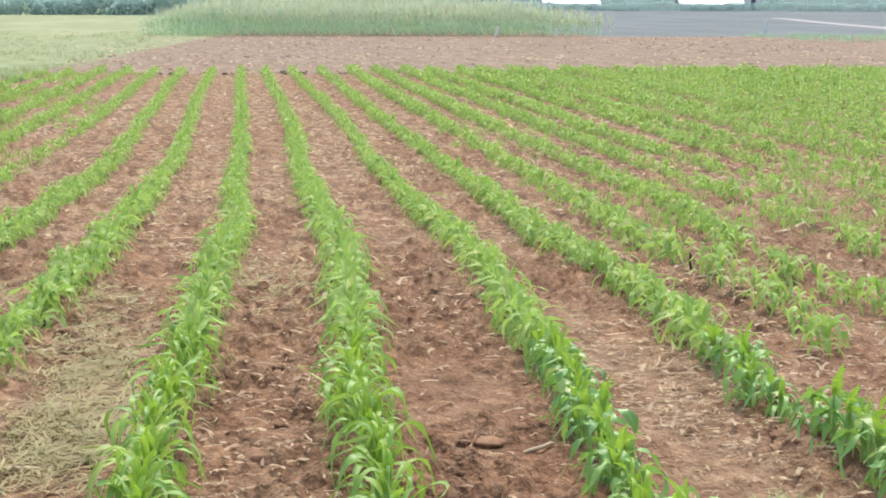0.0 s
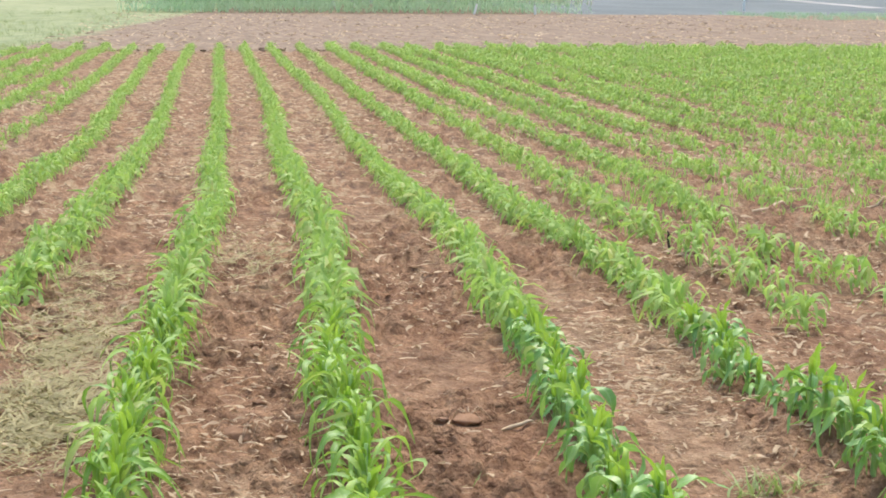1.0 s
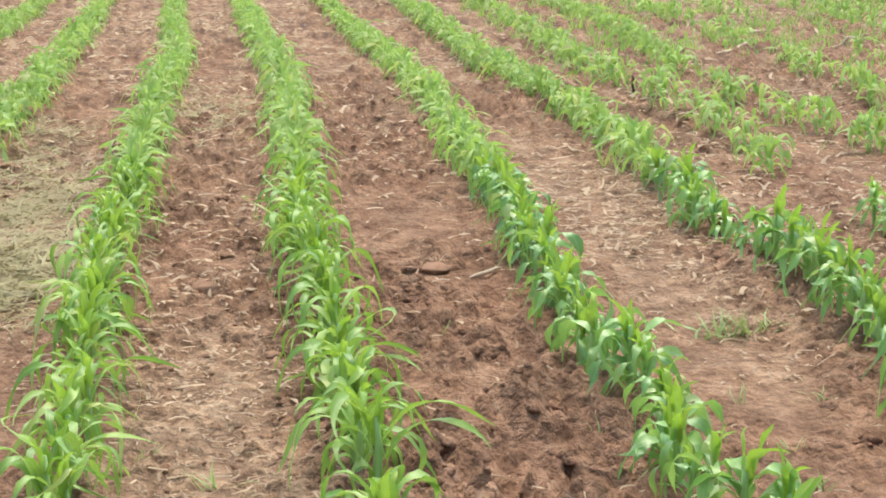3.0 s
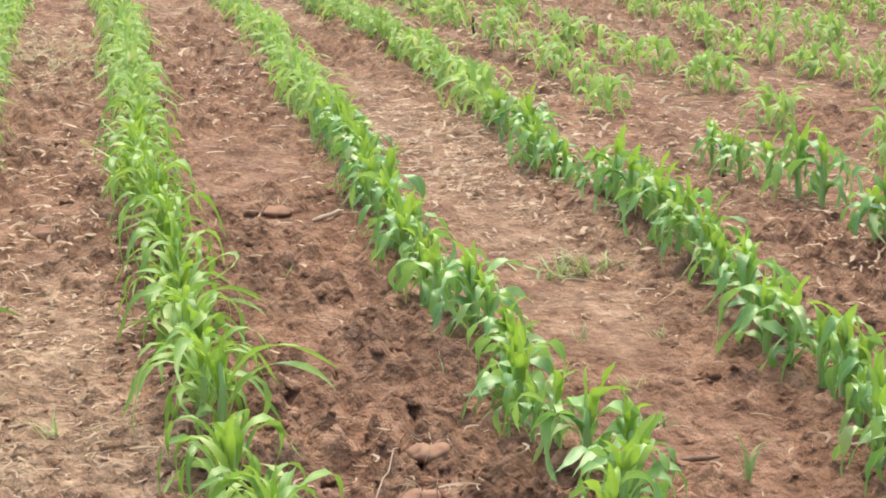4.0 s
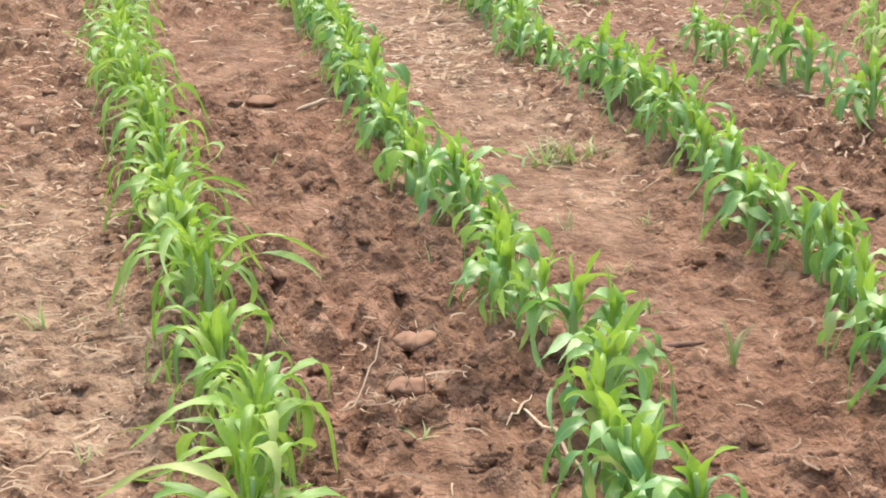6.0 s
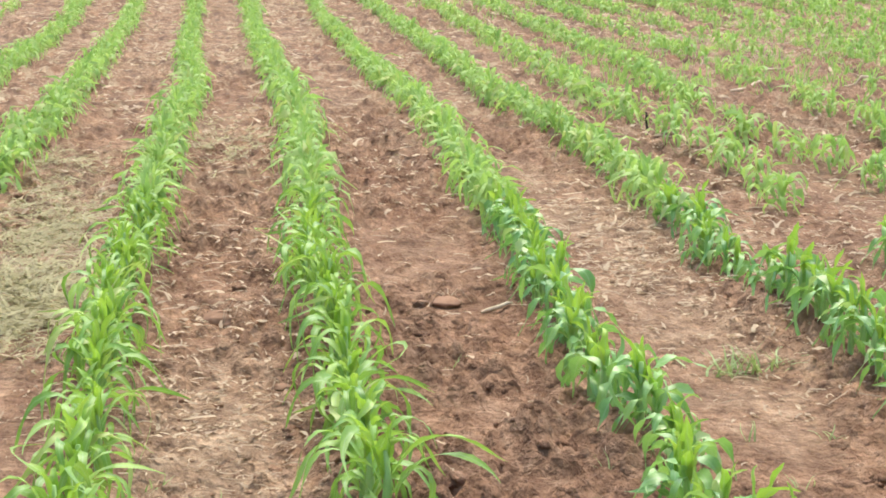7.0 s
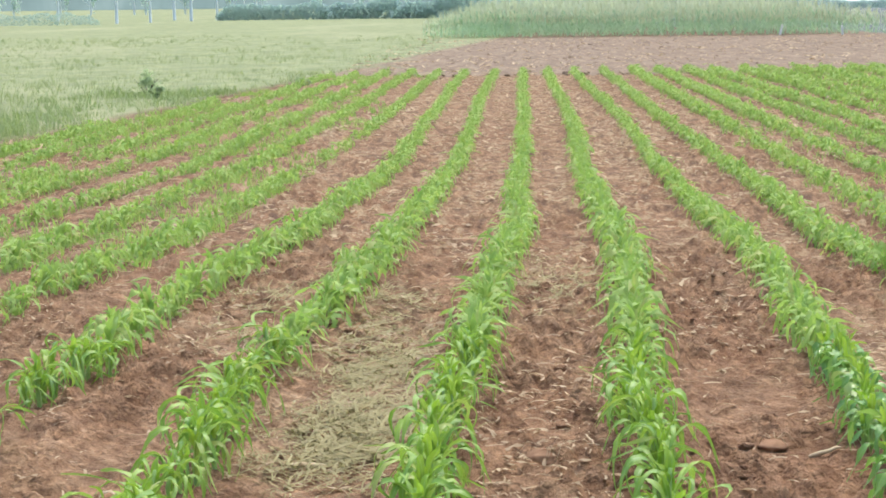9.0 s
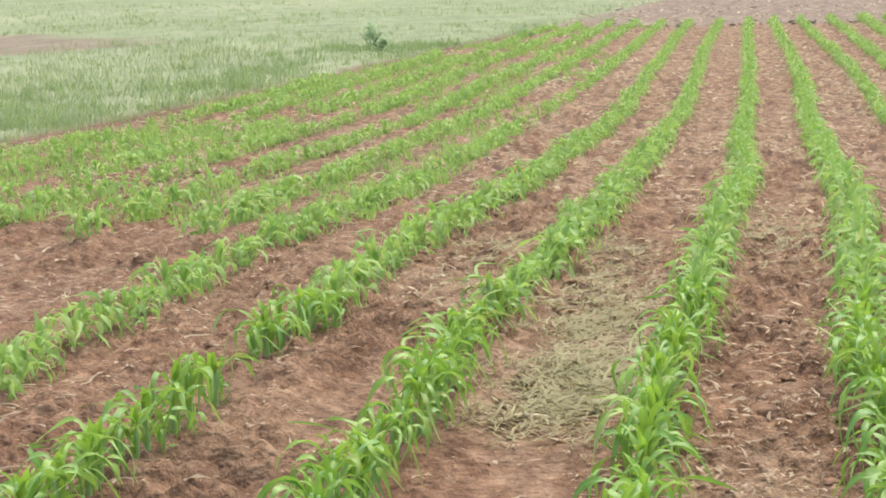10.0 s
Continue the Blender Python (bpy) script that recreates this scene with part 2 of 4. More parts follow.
TRACK = make_simple("pale_earth_track", (0.33, 0.30, 0.28), (0.42, 0.39, 0.37), 1.0, 0.95)


# ---------------------------------------------------------------- mesh helpers
def mesh_from(name, verts, faces, materials, face_mats=None, smooth=True):
    """A mesh from an (n, 3) and an (m, 4) array; triangles repeat their last corner never: quads only."""
    verts, faces = np.asarray(verts, np.float32), np.asarray(faces, np.int32)
    me = bpy.data.meshes.new(name)
    k = faces.shape[1]
    me.vertices.add(len(verts))
    me.vertices.foreach_set("co", verts.ravel())
    me.loops.add(faces.size)
    me.loops.foreach_set("vertex_index", faces.ravel())
    me.polygons.add(len(faces))
    me.polygons.foreach_set("loop_start", np.arange(0, faces.size, k, dtype=np.int32))
    for m in materials:
        me.materials.append(m)
    if face_mats is not None:
        me.polygons.foreach_set("material_index", np.asarray(face_mats, np.int32))
    me.polygons.foreach_set("use_smooth", np.full(len(faces), smooth))
    me.update(calc_edges=True)
    me.validate()
    return me


def part(name, me, parent, label=""):
    ob = new(name, me)
    ob.parent = parent
    return tagged(ob, label)


def lattice(ix, iy, seed):
    h = (ix.astype(np.int64) * 374761393 + iy.astype(np.int64) * 668265263 + seed * 974711) & 0x7FFFFFFF
    h = ((h ^ (h >> 13)) * 1274126177) & 0x7FFFFFFF
    return ((h ^ (h >> 16)) & 0xFFFF) / 65535.0


def vnoise(x, y, seed):
    ix, iy = np.floor(x), np.floor(y)
    u, v = x - ix, y - iy
    u, v = u * u * (3 - 2 * u), v * v * (3 - 2 * v)
    a, b = lattice(ix, iy, seed), lattice(ix + 1, iy, seed)
    c, d = lattice(ix, iy + 1, seed), lattice(ix + 1, iy + 1, seed)
    return (a * (1 - u) + b * u) * (1 - v) + (c * (1 - u) + d * u) * v


# ---------------------------------------------------------------- lie of the land
LAND_Y = (-5000.0, 7.6, 9.8, 12.3, 16.9, 25.0, 43.6, 5000.0)
LAND_Z = (0.0, 0.0, -0.065, -0.12, -0.26, -0.415, -0.436, -0.436)


def land(y):
    return np.interp(y, LAND_Y, LAND_Z)


ROW_FIRST, ROW_STEP = -0.305, 0.747          # a row's line at the near end, and the rows' spacing
ROW_LINES = {}


def row_line(i, along, across):
    """The line that a row was drilled on: x at some distances y."""
    ROW_LINES[i] = (along, across)


row_line(-4, (9, 11, 14, 19, 26, 40, 58), (-3.42, -3.34, -3.40, -3.38, -3.25, -3.15, -3.1))
row_line(-3, (5, 7.1, 8, 8.5, 9.9, 12.6, 14.8, 25, 33, 58), (-2.7, -2.68, -2.80, -2.70, -2.74, -2.67, -2.58, -2.50, -2.36, -2.38))
row_line(-2, (5.3, 5.8, 6.6, 7.8, 8.7, 9.9, 11.6, 14.2, 18, 24, 33, 44, 58), (-1.93, -1.90, -1.85, -1.92, -1.80, -1.86, -1.82, -1.70, -1.60, -1.50, -1.54, -1.62, -1.63))
row_line(-1, (5, 6.9, 8.2, 9.2, 10.3, 12.8, 15.9, 19, 24, 32, 41, 58), (-1.11, -1.10, -1.11, -1.06, -1.01, -0.93, -0.91, -0.85, -0.80, -0.81, -0.88, -0.80))
row_line(0, (4, 6.6, 7.5, 8.2, 9.1, 11.3, 13, 14.3, 15.3, 17, 19, 22.4, 28, 35, 47, 58), (-0.31, -0.30, -0.28, -0.23, -0.235, -0.20, -0.14, -0.09, -0.04, -0.03, -0.08, -0.07, -0.02, -0.01, -0.04, -0.02))
row_line(1, (2.8, 3.1, 3.4, 3.65, 3.9, 4.2, 4.9, 5.9, 6.5, 7.05, 7.5, 8.6, 10, 11.3, 12.9, 15.2, 18.2, 22.3, 27.7, 35, 47, 58),
         (0.32, 0.33, 0.36, 0.40, 0.42, 0.37, 0.385, 0.39, 0.43, 0.43, 0.40, 0.46, 0.53, 0.575, 0.62, 0.64, 0.64, 0.62, 0.71, 0.76, 0.68, 0.63))
row_line(2, (2.8, 3.08, 3.3, 3.6, 3.92, 4.12, 4.31, 4.7, 5.06, 5.37, 5.6, 5.8, 6.35, 7, 8.2, 9.2, 10, 11.2, 12.8, 15.1, 18.2, 22.3, 27.6, 34.8, 47, 58),
         (1.16, 1.10, 1.03, 1.07, 1.20, 1.18, 1.09, 1.13, 1.20, 1.17, 1.11, 1.14, 1.19, 1.185, 1.24, 1.30, 1.34, 1.39, 1.46, 1.50, 1.45, 1.50, 1.55, 1.60, 1.42, 1.37))
row_line(3, (3.4, 4.05, 4.57, 4.9, 5.22, 5.7, 6.2, 6.8, 7.45, 7.7, 8.5, 9.8, 11.3, 13, 15, 17, 22, 27.6, 33, 51, 58),
         (1.78, 1.81, 1.96, 1.92, 1.92, 2.00, 1.99, 2.03, 1.98, 1.96, 2.03, 2.10, 2.14, 2.14, 2.12, 2.17, 2.27, 2.30, 2.24, 2.20, 2.16))
row_line(4, (5, 6.2, 6.5, 6.9, 7.5, 9.1, 9.8, 10.8, 12, 13.5, 15, 17, 19, 21, 26, 58), (2.65, 2.68, 2.73, 2.73, 2.64, 2.62, 2.71, 2.76, 2.74, 2.75, 2.80, 2.90, 3.00, 3.04, 3.14, 3.0))
row_line(5, (6, 7.8, 8.4, 9.8, 10.5, 11.3, 14, 16.7, 18.7, 21, 27.5, 58), (3.3, 3.33, 3.24, 3.38, 3.34, 3.20, 3.36, 3.62, 3.76, 3.82, 3.82, 3.7))


def row_x(i, y):
    if i in ROW_LINES:
        return np.interp(y, *ROW_LINES[i])
    near = 5 if i > 5 else -4
    return np.interp(y, *ROW_LINES[near]) + (i - near) * ROW_STEP + 0.05 * np.sin(y * 0.5 + i * 2.1) + 0.03 * np.sin(y * 1.3 + i * 4.7) + 0.06 * np.sin(i * 3.3)


# where the soil dried to a pale crust: centre, half-widths, how dry
CRUSTS = ((0.02, 5.1, 0.30, 1.25, 0.9), (1.62, 6.6, 0.30, 1.5, 0.42), (1.75, 9.6, 0.28, 1.9, 0.5), (-0.68, 8.6, 0.33, 2.6, 0.75), (0.2, 12.2, 0.3, 1.8, 0.55), (2.4, 12.0, 0.25, 2.0, 0.4), (-1.45, 11.5, 0.3, 2.5, 0.45))


def crust(x, y):
    dry = 0.16 + 0.012 * np.clip(y - 6, 0, 30)
    for cx, cy, rx, ry, k in CRUSTS:
        d = ((x - cx) / rx) ** 2 + ((y - cy) / ry) ** 2
        dry = np.maximum(dry, k * np.clip(1.6 - d, 0, 1))
    return dry


LANE_ROUGH = {-3: 1.05, -2: 1.1, -1: 0.85, 0: 0.95, 1: 1.05, 2: 0.9, 3: 1.05}


def lane_value(table, x, y, other):
    pos = (x - row_x(0, y)) / ROW_STEP
    get = np.vectorize(lambda k: table.get(int(k), other))
    return get(np.floor(pos))


def west_edge(y):
    return -9.7 + 0.074 * y


def clod_domes(x, y, scale, seed):
    """Rounded lumps about 1 / scale metres apart, of uneven size, 0 to 1."""
    u, v = x * scale, y * scale
    iu, iv = np.floor(u), np.floor(v)
    h = np.zeros_like(u)
    for du in (-1, 0, 1):
        for dv in (-1, 0, 1):
            cu, cv = iu + du, iv + dv
            px, py = cu + lattice(cu, cv, seed), cv + lattice(cu, cv, seed + 1)
            rad = 0.25 + 0.65 * lattice(cu, cv, seed + 2)
            d2 = ((u - px) ** 2 + (v - py) ** 2) / rad ** 2
            h = np.maximum(h, rad * np.clip(1 - d2, 0, 1) ** 0.8)
    return h


def relief(x, y):
    """Clods, furrows and low ridges of the tilled soil, in metres above the lie of the land."""
    off = (x - row_x(0, y)) / ROW_STEP
    ridge = 0.02 * np.cos(off * 2 * np.pi)          # earthed up a little along the rows
    lane = lane_value(LANE_ROUGH, x + 0.12 * (vnoise(x * 5, y * 4, 8) - 0.5), y, 0.8)
    smooth = 1 - 0.55 * np.clip(crust(x, y), 0, 1) * np.clip((9 - y) / 3, 0, 1)
    rough = smooth * (0.55 + 0.9 * np.clip((vnoise(x * 1.4 + 3, y * 0.7, 5) - 0.3) * 2.2, 0, 1)) * lane
    big = (vnoise(x * 3.2, y * 2.4, 1) - 0.5) * 0.05
    mid = (np.abs(vnoise(x * 9, y * 8, 2) - 0.5) - 0.2) * 0.11
    small = (np.abs(vnoise(x * 21, y * 20, 3) - 0.5) - 0.2) * 0.060
    tiny = (vnoise(x * 60, y * 56, 4) - 0.5) * 0.014
    warp = 0.05 * (vnoise(x * 18, y * 18, 6) - 0.5)
    lumps = 0.048 * clod_domes(x + warp, y - warp, 8.0, 60) * np.clip(rough - 0.3, 0, 1) + 0.036 * clod_domes(x - warp, y + warp, 19.0, 70) * np.clip(rough, 0.2, 1)
    heaps = 0.04 * clod_domes(x + 2 * warp, 0.8 * y, 4.6, 80) * np.clip(lane - 0.75, 0, 0.6) * np.clip(vnoise(x * 2.1, y * 1.7, 81) * 2 - 0.5, 0, 1)
    h = ridge + rough * (big + mid + small) + tiny + lumps + heaps - 0.012
    return np.where(h < 0, -0.015 * np.tanh(-h / 0.015), h)


def surface(x, y):
    return land(y) + relief(np.asarray(x, float), np.asarray(y, float))


def build_ground():
    radii = np.concatenate([[0.0], 1.2 * 1.085 ** np.arange(0, 102)])
    n = 144
    a = np.linspace(0, 2 * np.pi, n, endpoint=False)
    rr, aa = np.meshgrid(radii, a, indexing="ij")
    x, y = rr * np.sin(aa), rr * np.cos(aa)
    z = land(y)
    # below the worked topsoil, which is a layer of its own
    half = 0.9 + 0.48 * np.maximum(y, 2.4)
    inside = np.clip((y + 2.2) / 0.8, 0, 1) * np.clip((58 - y) / 2, 0, 1) * np.clip((0.97 * half - np.abs(x - 0.05 * y)) / 0.8, 0, 1) * np.clip((x + 9.4 - 0.074 * y) / 1.0, 0, 1)
    z = z - 0.16 * inside
    v = np.stack([x, y, z], -1).reshape(-1, 3)
    idx = np.arange(len(radii) * n).reshape(len(radii), n)
    nx = np.roll(idx, -1, 1)
    f = np.stack([idx[:-1], nx[:-1], nx[1:], idx[1:]], -1).reshape(-1, 4)
    v[:n, :2] = v[n:2 * n, :2] * 0.02
    middle = np.array([(0, k, k + 1, k + 2) for k in range(1, n - 2, 2)])
    ob = new("ground", mesh_from("ground", v, np.concatenate([f, middle]), [GROUND]))
    tagged(ob, "open farmland of red soil and rough green meadow", "ground", kind="structure")


def build_topsoil():
    ys = [2.4]
    while ys[-1] < 59:
        ys.append(ys[-1] * (1.0028 if ys[-1] < 7.0 else 1.0036 if ys[-1] < 15 else 1.006 if ys[-1] < 30 else 1.016))
    ys = np.concatenate([np.arange(-2.6, 2.4, 0.04), ys])
    u = np.concatenate([np.linspace(-1, -0.12, 150, endpoint=False), np.linspace(-0.12, 1, 370)])
    uu, yy = np.meshgrid(u, ys)
    xx = uu * (0.9 + 0.48 * np.maximum(yy, 2.4)) + 0.05 * yy
    z = surface(xx, yy)
    sink = np.clip((yy - 57.4) / 1.2, 0, 1)
    sink = sink + np.clip((west_edge(yy) + 0.2 - xx) / 0.4, 0, 1)
    z = z - 0.25 * np.clip(sink, 0, 1)
    rim = np.clip(np.maximum((np.abs(uu) - 0.90) / 0.10, (-1.6 - yy) / 1.0), 0, 1)          # runs out level with the ground about it
    z = z * (1 - rim) + (land(yy) - 0.05 * rim) * rim
    v = np.stack([xx, yy, z], -1).reshape(-1, 3)
    idx = np.arange(xx.size).reshape(xx.shape)
    f = np.stack([idx[:-1, :-1], idx[:-1, 1:], idx[1:, 1:], idx[1:, :-1]], -1).reshape(-1, 4)
    me = mesh_from("field_soil", v, f, [SOIL])
    dry = crust(xx + 0.2 * (vnoise(xx * 4, yy * 2.5, 14) - 0.5), yy) * np.clip(vnoise(xx * 3.1, yy * 1.3, 15) * 1.6, 0.25, 1)
    me.attributes.new("dry_crust", "FLOAT", "POINT").data.foreach_set("value", dry.ravel().astype(np.float32))
    tagged(new("field_soil", me), "cloddy red-brown tilled soil with straw litter", "soil", kind="structure")


build_ground()
build_topsoil()


# ---------------------------------------------------------------- maize
def blade(length, width, turn, lift, droop, base, segs, fold, rng, wave=0.0, twist=0.0, bow=1.15, flat=False):
    """A leaf as a creased ribbon: it leaves the stem at `base`, rises by `lift` and arches over by `droop` radians."""
    s = np.linspace(0, 1, segs + 1)
    e = lift - droop * s ** bow
    ds = length / segs
    e = np.maximum(e, -1.62)
    r = np.concatenate([[0], np.cumsum(np.cos(e[:-1]) * ds)]) + 0.004
    h = base + np.concatenate([[0], np.cumsum(np.sin(e[:-1]) * ds)])
    w = width * np.clip(0.55 + s * 1.8, 0, 1) * np.clip((1 - s) ** 0.85, 0.05, 1) * 0.56
    side = twist * s
    ripple = wave * np.sin(s * (9 + 4 * rng.random()) + rng.random() * 6) * w
    bend = turn + rng.normal(0, 0.55) * s ** 1.5 + 0.12 * np.sin(5 * s + rng.random() * 6)
    c, sn = np.cos(bend), np.sin(bend)
    pts = []
    for k in ((-1, 1) if flat else (-1, 0, 1)):
        lat = k * w * np.cos(side)
        crease = 0 if k == 0 or flat else fold
        up = h + k * w * np.sin(side) + crease * w * np.cos(e) + (k * ripple)
        rad = r - crease * w * np.sin(e)
        pts.append(np.stack([rad * c - lat * sn, rad * sn + lat * c, up], -1))
    v = np.stack(pts, 1).reshape(-1, 3)
    if flat:
        return v, np.array([(2 * j, 2 * j + 1, 2 * j + 3, 2 * j + 2) for j in range(segs)])
    f = []
    for j in range(segs):
        a = 3 * j
        f += [(a, a + 1, a + 4, a + 3), (a + 1, a + 2, a + 5, a + 4)]
    return v, np.array(f)


def tube(p, radii, sides=6):
    """A closed tube of quads along the points p."""
    p = np.asarray(p, float)
    d = np.gradient(p, axis=0)
    d /= np.linalg.norm(d, axis=1)[:, None]
    ref = np.where(np.abs(d[:, 2:3]) > 0.9, np.array([[1.0, 0, 0]]), np.array([[0, 0, 1.0]]))
    a = np.cross(d, ref)
    a /= np.linalg.norm(a, axis=1)[:, None]
    b = np.cross(d, a)
    t = np.linspace(0, 2 * np.pi, sides, endpoint=False)
    v = p[:, None] + np.asarray(radii)[:, None, None] * (np.cos(t)[None, :, None] * a[:, None] + np.sin(t)[None, :, None] * b[:, None])
    idx = np.arange(len(p) * sides).reshape(len(p), sides)
    nx = np.roll(idx, -1, 1)
    f = np.stack([idx[:-1], nx[:-1], nx[1:], idx[1:]], -1).reshape(-1, 4)
    if sides == 6:
        caps = [(o, o + 1, o + 2, o + 3) for o in (0, idx[-1, 0])] + [(o, o + 3, o + 4, o + 5) for o in (0, idx[-1, 0])]
        f = np.concatenate([f, np.array(caps)])
    return v.reshape(-1, 3), f


def maize_leaf(length, width, turn, lift, drop, knee, base, segs, fold, rng, flat=False, crinkle=0.5):
    """A maize leaf: it rises straight to its knee, bends over there by `drop` radians and hangs on from it, waved along its margins."""
    s = np.linspace(0, 1, segs + 1)
    q = np.clip((s - knee + 0.20) / 0.62, 0, 1)
    e = lift - drop * q * q * (3 - 2 * q) + 0.10 * np.sin(7 * s + rng.random() * 6)
    ds = length / segs
    mid = (e[:-1] + e[1:]) / 2
    r = np.concatenate([[0], np.cumsum(np.cos(mid) * ds)]) + 0.005
    h = base + np.concatenate([[0], np.cumsum(np.sin(mid) * ds)])
    w = 0.5 * width * np.clip(0.5 + s * 1.7, 0, 1) * np.clip((1 - s) * 2.1, 0.03, 1) ** 0.75
    side = rng.normal(0, 0.25) + rng.normal(0, 0.9) * s ** 1.4
    freq, phase = 10 + 6 * rng.random(), rng.random() * 6
    bend = turn + rng.normal(0, 0.65) * s ** 1.6
    c, sn = np.cos(bend), np.sin(bend)
    pts = []
    for k in ((-1, 1) if flat else (-1, 0, 1)):
        crease = 0 if k == 0 or flat else fold
        ripple = crinkle * w * np.sin(freq * s + phase + k) * abs(k)
        lat = k * w * np.cos(side)
        rise = k * w * np.sin(side) + crease * w + ripple
        pts.append(np.stack([(r - rise * np.sin(e)) * c - lat * sn, (r - rise * np.sin(e)) * sn + lat * c, h + rise * np.cos(e)], -1))
    v = np.stack(pts, 1).reshape(-1, 3)
    if flat:
        return v, np.array([(2 * j, 2 * j + 1, 2 * j + 3, 2 * j + 2) for j in range(segs)])
    f = []
    for j in range(segs):
        a = 3 * j
        f += [(a, a + 1, a + 4, a + 3), (a + 1, a + 2, a + 5, a + 4)]
    return v, np.array(f)


def plant_leaves(rng, size, segs, flat=False, compact=False, broad=1.0):
    """Leaves of one young maize plant, oldest first, in two ranks; the last ones are the pale upright whorl."""
    plane = rng.random() * np.pi
    count = int(rng.integers(7, 10))
    out = []
    for k in range(count):
        g = k / (count - 1)
        turn = plane + np.pi * (k % 2) + rng.normal(0, 0.55)
        length = size * (0.55 + 0.62 * math.sin(0.3 + 2.2 * g)) * rng.uniform(0.75, 1.15) * (0.78 if compact else 1.0)
        lift = rng.uniform(0.85, 1.3)
        drop = lift + (rng.uniform(1.0, 1.9) if rng.random() < 0.85 else rng.uniform(0.1, 0.6))
        knee = rng.uniform(0.24, 0.46) if not compact else rng.uniform(0.2, 0.38)
        width = size * rng.uniform(0.062, 0.088) * (1.15 if compact else 1.0) * broad
        out.append(("leaf", maize_leaf(length, width, turn, lift, drop, knee, size * (0.06 + 0.40 * g), segs, rng.uniform(0.1, 0.5), rng, flat, 0.8 if compact else 0.5)))
    for k in range(3):
        out.append(("whorl", maize_leaf(size * rng.uniform(0.34, 0.58), size * rng.uniform(0.07, 0.11), plane + 2.2 * k + rng.normal(0, 0.5), rng.uniform(1.25, 1.5),
                                        rng.uniform(0.1, 1.9), rng.uniform(0.5, 0.8), size * 0.40, segs, 0.6, rng, flat)))
    return out


SIZE = 0.25
TEMPLATES, MERGED, LIGHT = [], [], []
for k in range(14):
    rng = np.random.default_rng(100 + k)
    ribbons = plant_leaves(rng, SIZE, 11, compact=k >= 7)
    lean = rng.normal(0, 0.012, 2)
    stem = tube([(0, 0, -0.04), (0, 0, 0.02), (lean[0] * 0.5, lean[1] * 0.5, 0.09), (0, 0, 0.16)], (0.008, 0.010, 0.009, 0.006))
    TEMPLATES.append((stem, ribbons))
for k in range(16):
    for store, segs in ((MERGED, 6), (LIGHT, 4)):
        rng = np.random.default_rng(300 + k)
        vs, fs, o = [], [], 0
        for _, (v, f) in plant_leaves(rng, SIZE, segs, True, k % 2 == 0, 1.15 if segs == 6 else 1.4):
            vs.append(v), fs.append(f + o)
            o += len(v)
        store.append((np.concatenate(vs), np.concatenate(fs)))


def scatter(store, places, seed):
    """Copies of stored (verts, faces), each place (x, y, z, scale), turned at random, in two arrays."""
    rng = np.random.default_rng(seed)
    pick = rng.integers(0, len(store), len(places))
    vs, fs, o = [], [], 0
    for k, (tv, tf) in enumerate(store):
        p = places[pick == k]
        if not len(p):
            continue
        a = rng.random(len(p)) * 2 * np.pi
        c, s = np.cos(a)[:, None], np.sin(a)[:, None]
        sc = p[:, 3:4]
        x = (tv[None, :, 0] * c - tv[None, :, 1] * s) * sc + p[:, 0:1]
        y = (tv[None, :, 0] * s + tv[None, :, 1] * c) * sc + p[:, 1:2]
        z = tv[None, :, 2] * sc + p[:, 2:3]
        vs.append(np.stack([x, y, z], -1).reshape(-1, 3))
        fs.append((tf[None] + (np.arange(len(p)) * len(tv))[:, None, None] + o).reshape(-1, tf.shape[1]))
        o += len(p) * len(tv)
    return np.concatenate(vs), np.concatenate(fs)


GAPS = {3: [(7.2, 7.33)], 4: [(7.75, 8.98)], 5: [(8.75, 9.6)], -1: [(9.6, 9.85)], -2: [(7.2, 7.72), (6.75, 6.98)], -3: [(5.4, 6.9)], -4: [(2.0, 11.0)], -5: [(2.0, 11.9)]}   # bare stretches of a row
# poor patches where few plants came up: centre and half-widths
POOR = ((4.75, 16.6, 0.95, 2.4, 0.9), (3.35, 12.6, 0.4, 1.6, 0.5), (4.2, 13.2, 0.9, 1.2, 0.55), (5.0, 22.0, 1.0, 1.6, 0.6), (-4.2, 11.5, 1.0, 1.6, 0.8), (-2.2, 26.0, 0.5, 5.0, 0.7), (3.4, 29.0, 0.7, 2.4, 0.55), (-5.0, 16.0, 1.2, 1.4, 0.5))


def row_vigour(i, y):
    """How large the plants of a row grow: strong ones in the middle rows, stunted ones to both sides."""
    if i == 1:
        return float(np.interp(y, (9, 20, 40), (1.0, 1.15, 1.0)))
    if -2 <= i <= 3:
        return 1.0
    if i > 3:
        return float(np.interp(y, (7, 9, 12, 26, 40), (1.08, 1.05, 1.0, 1.1, 1.25)))
    return float(np.interp(y, (8, 14, 30), (1.0, 0.95, 1.0)))


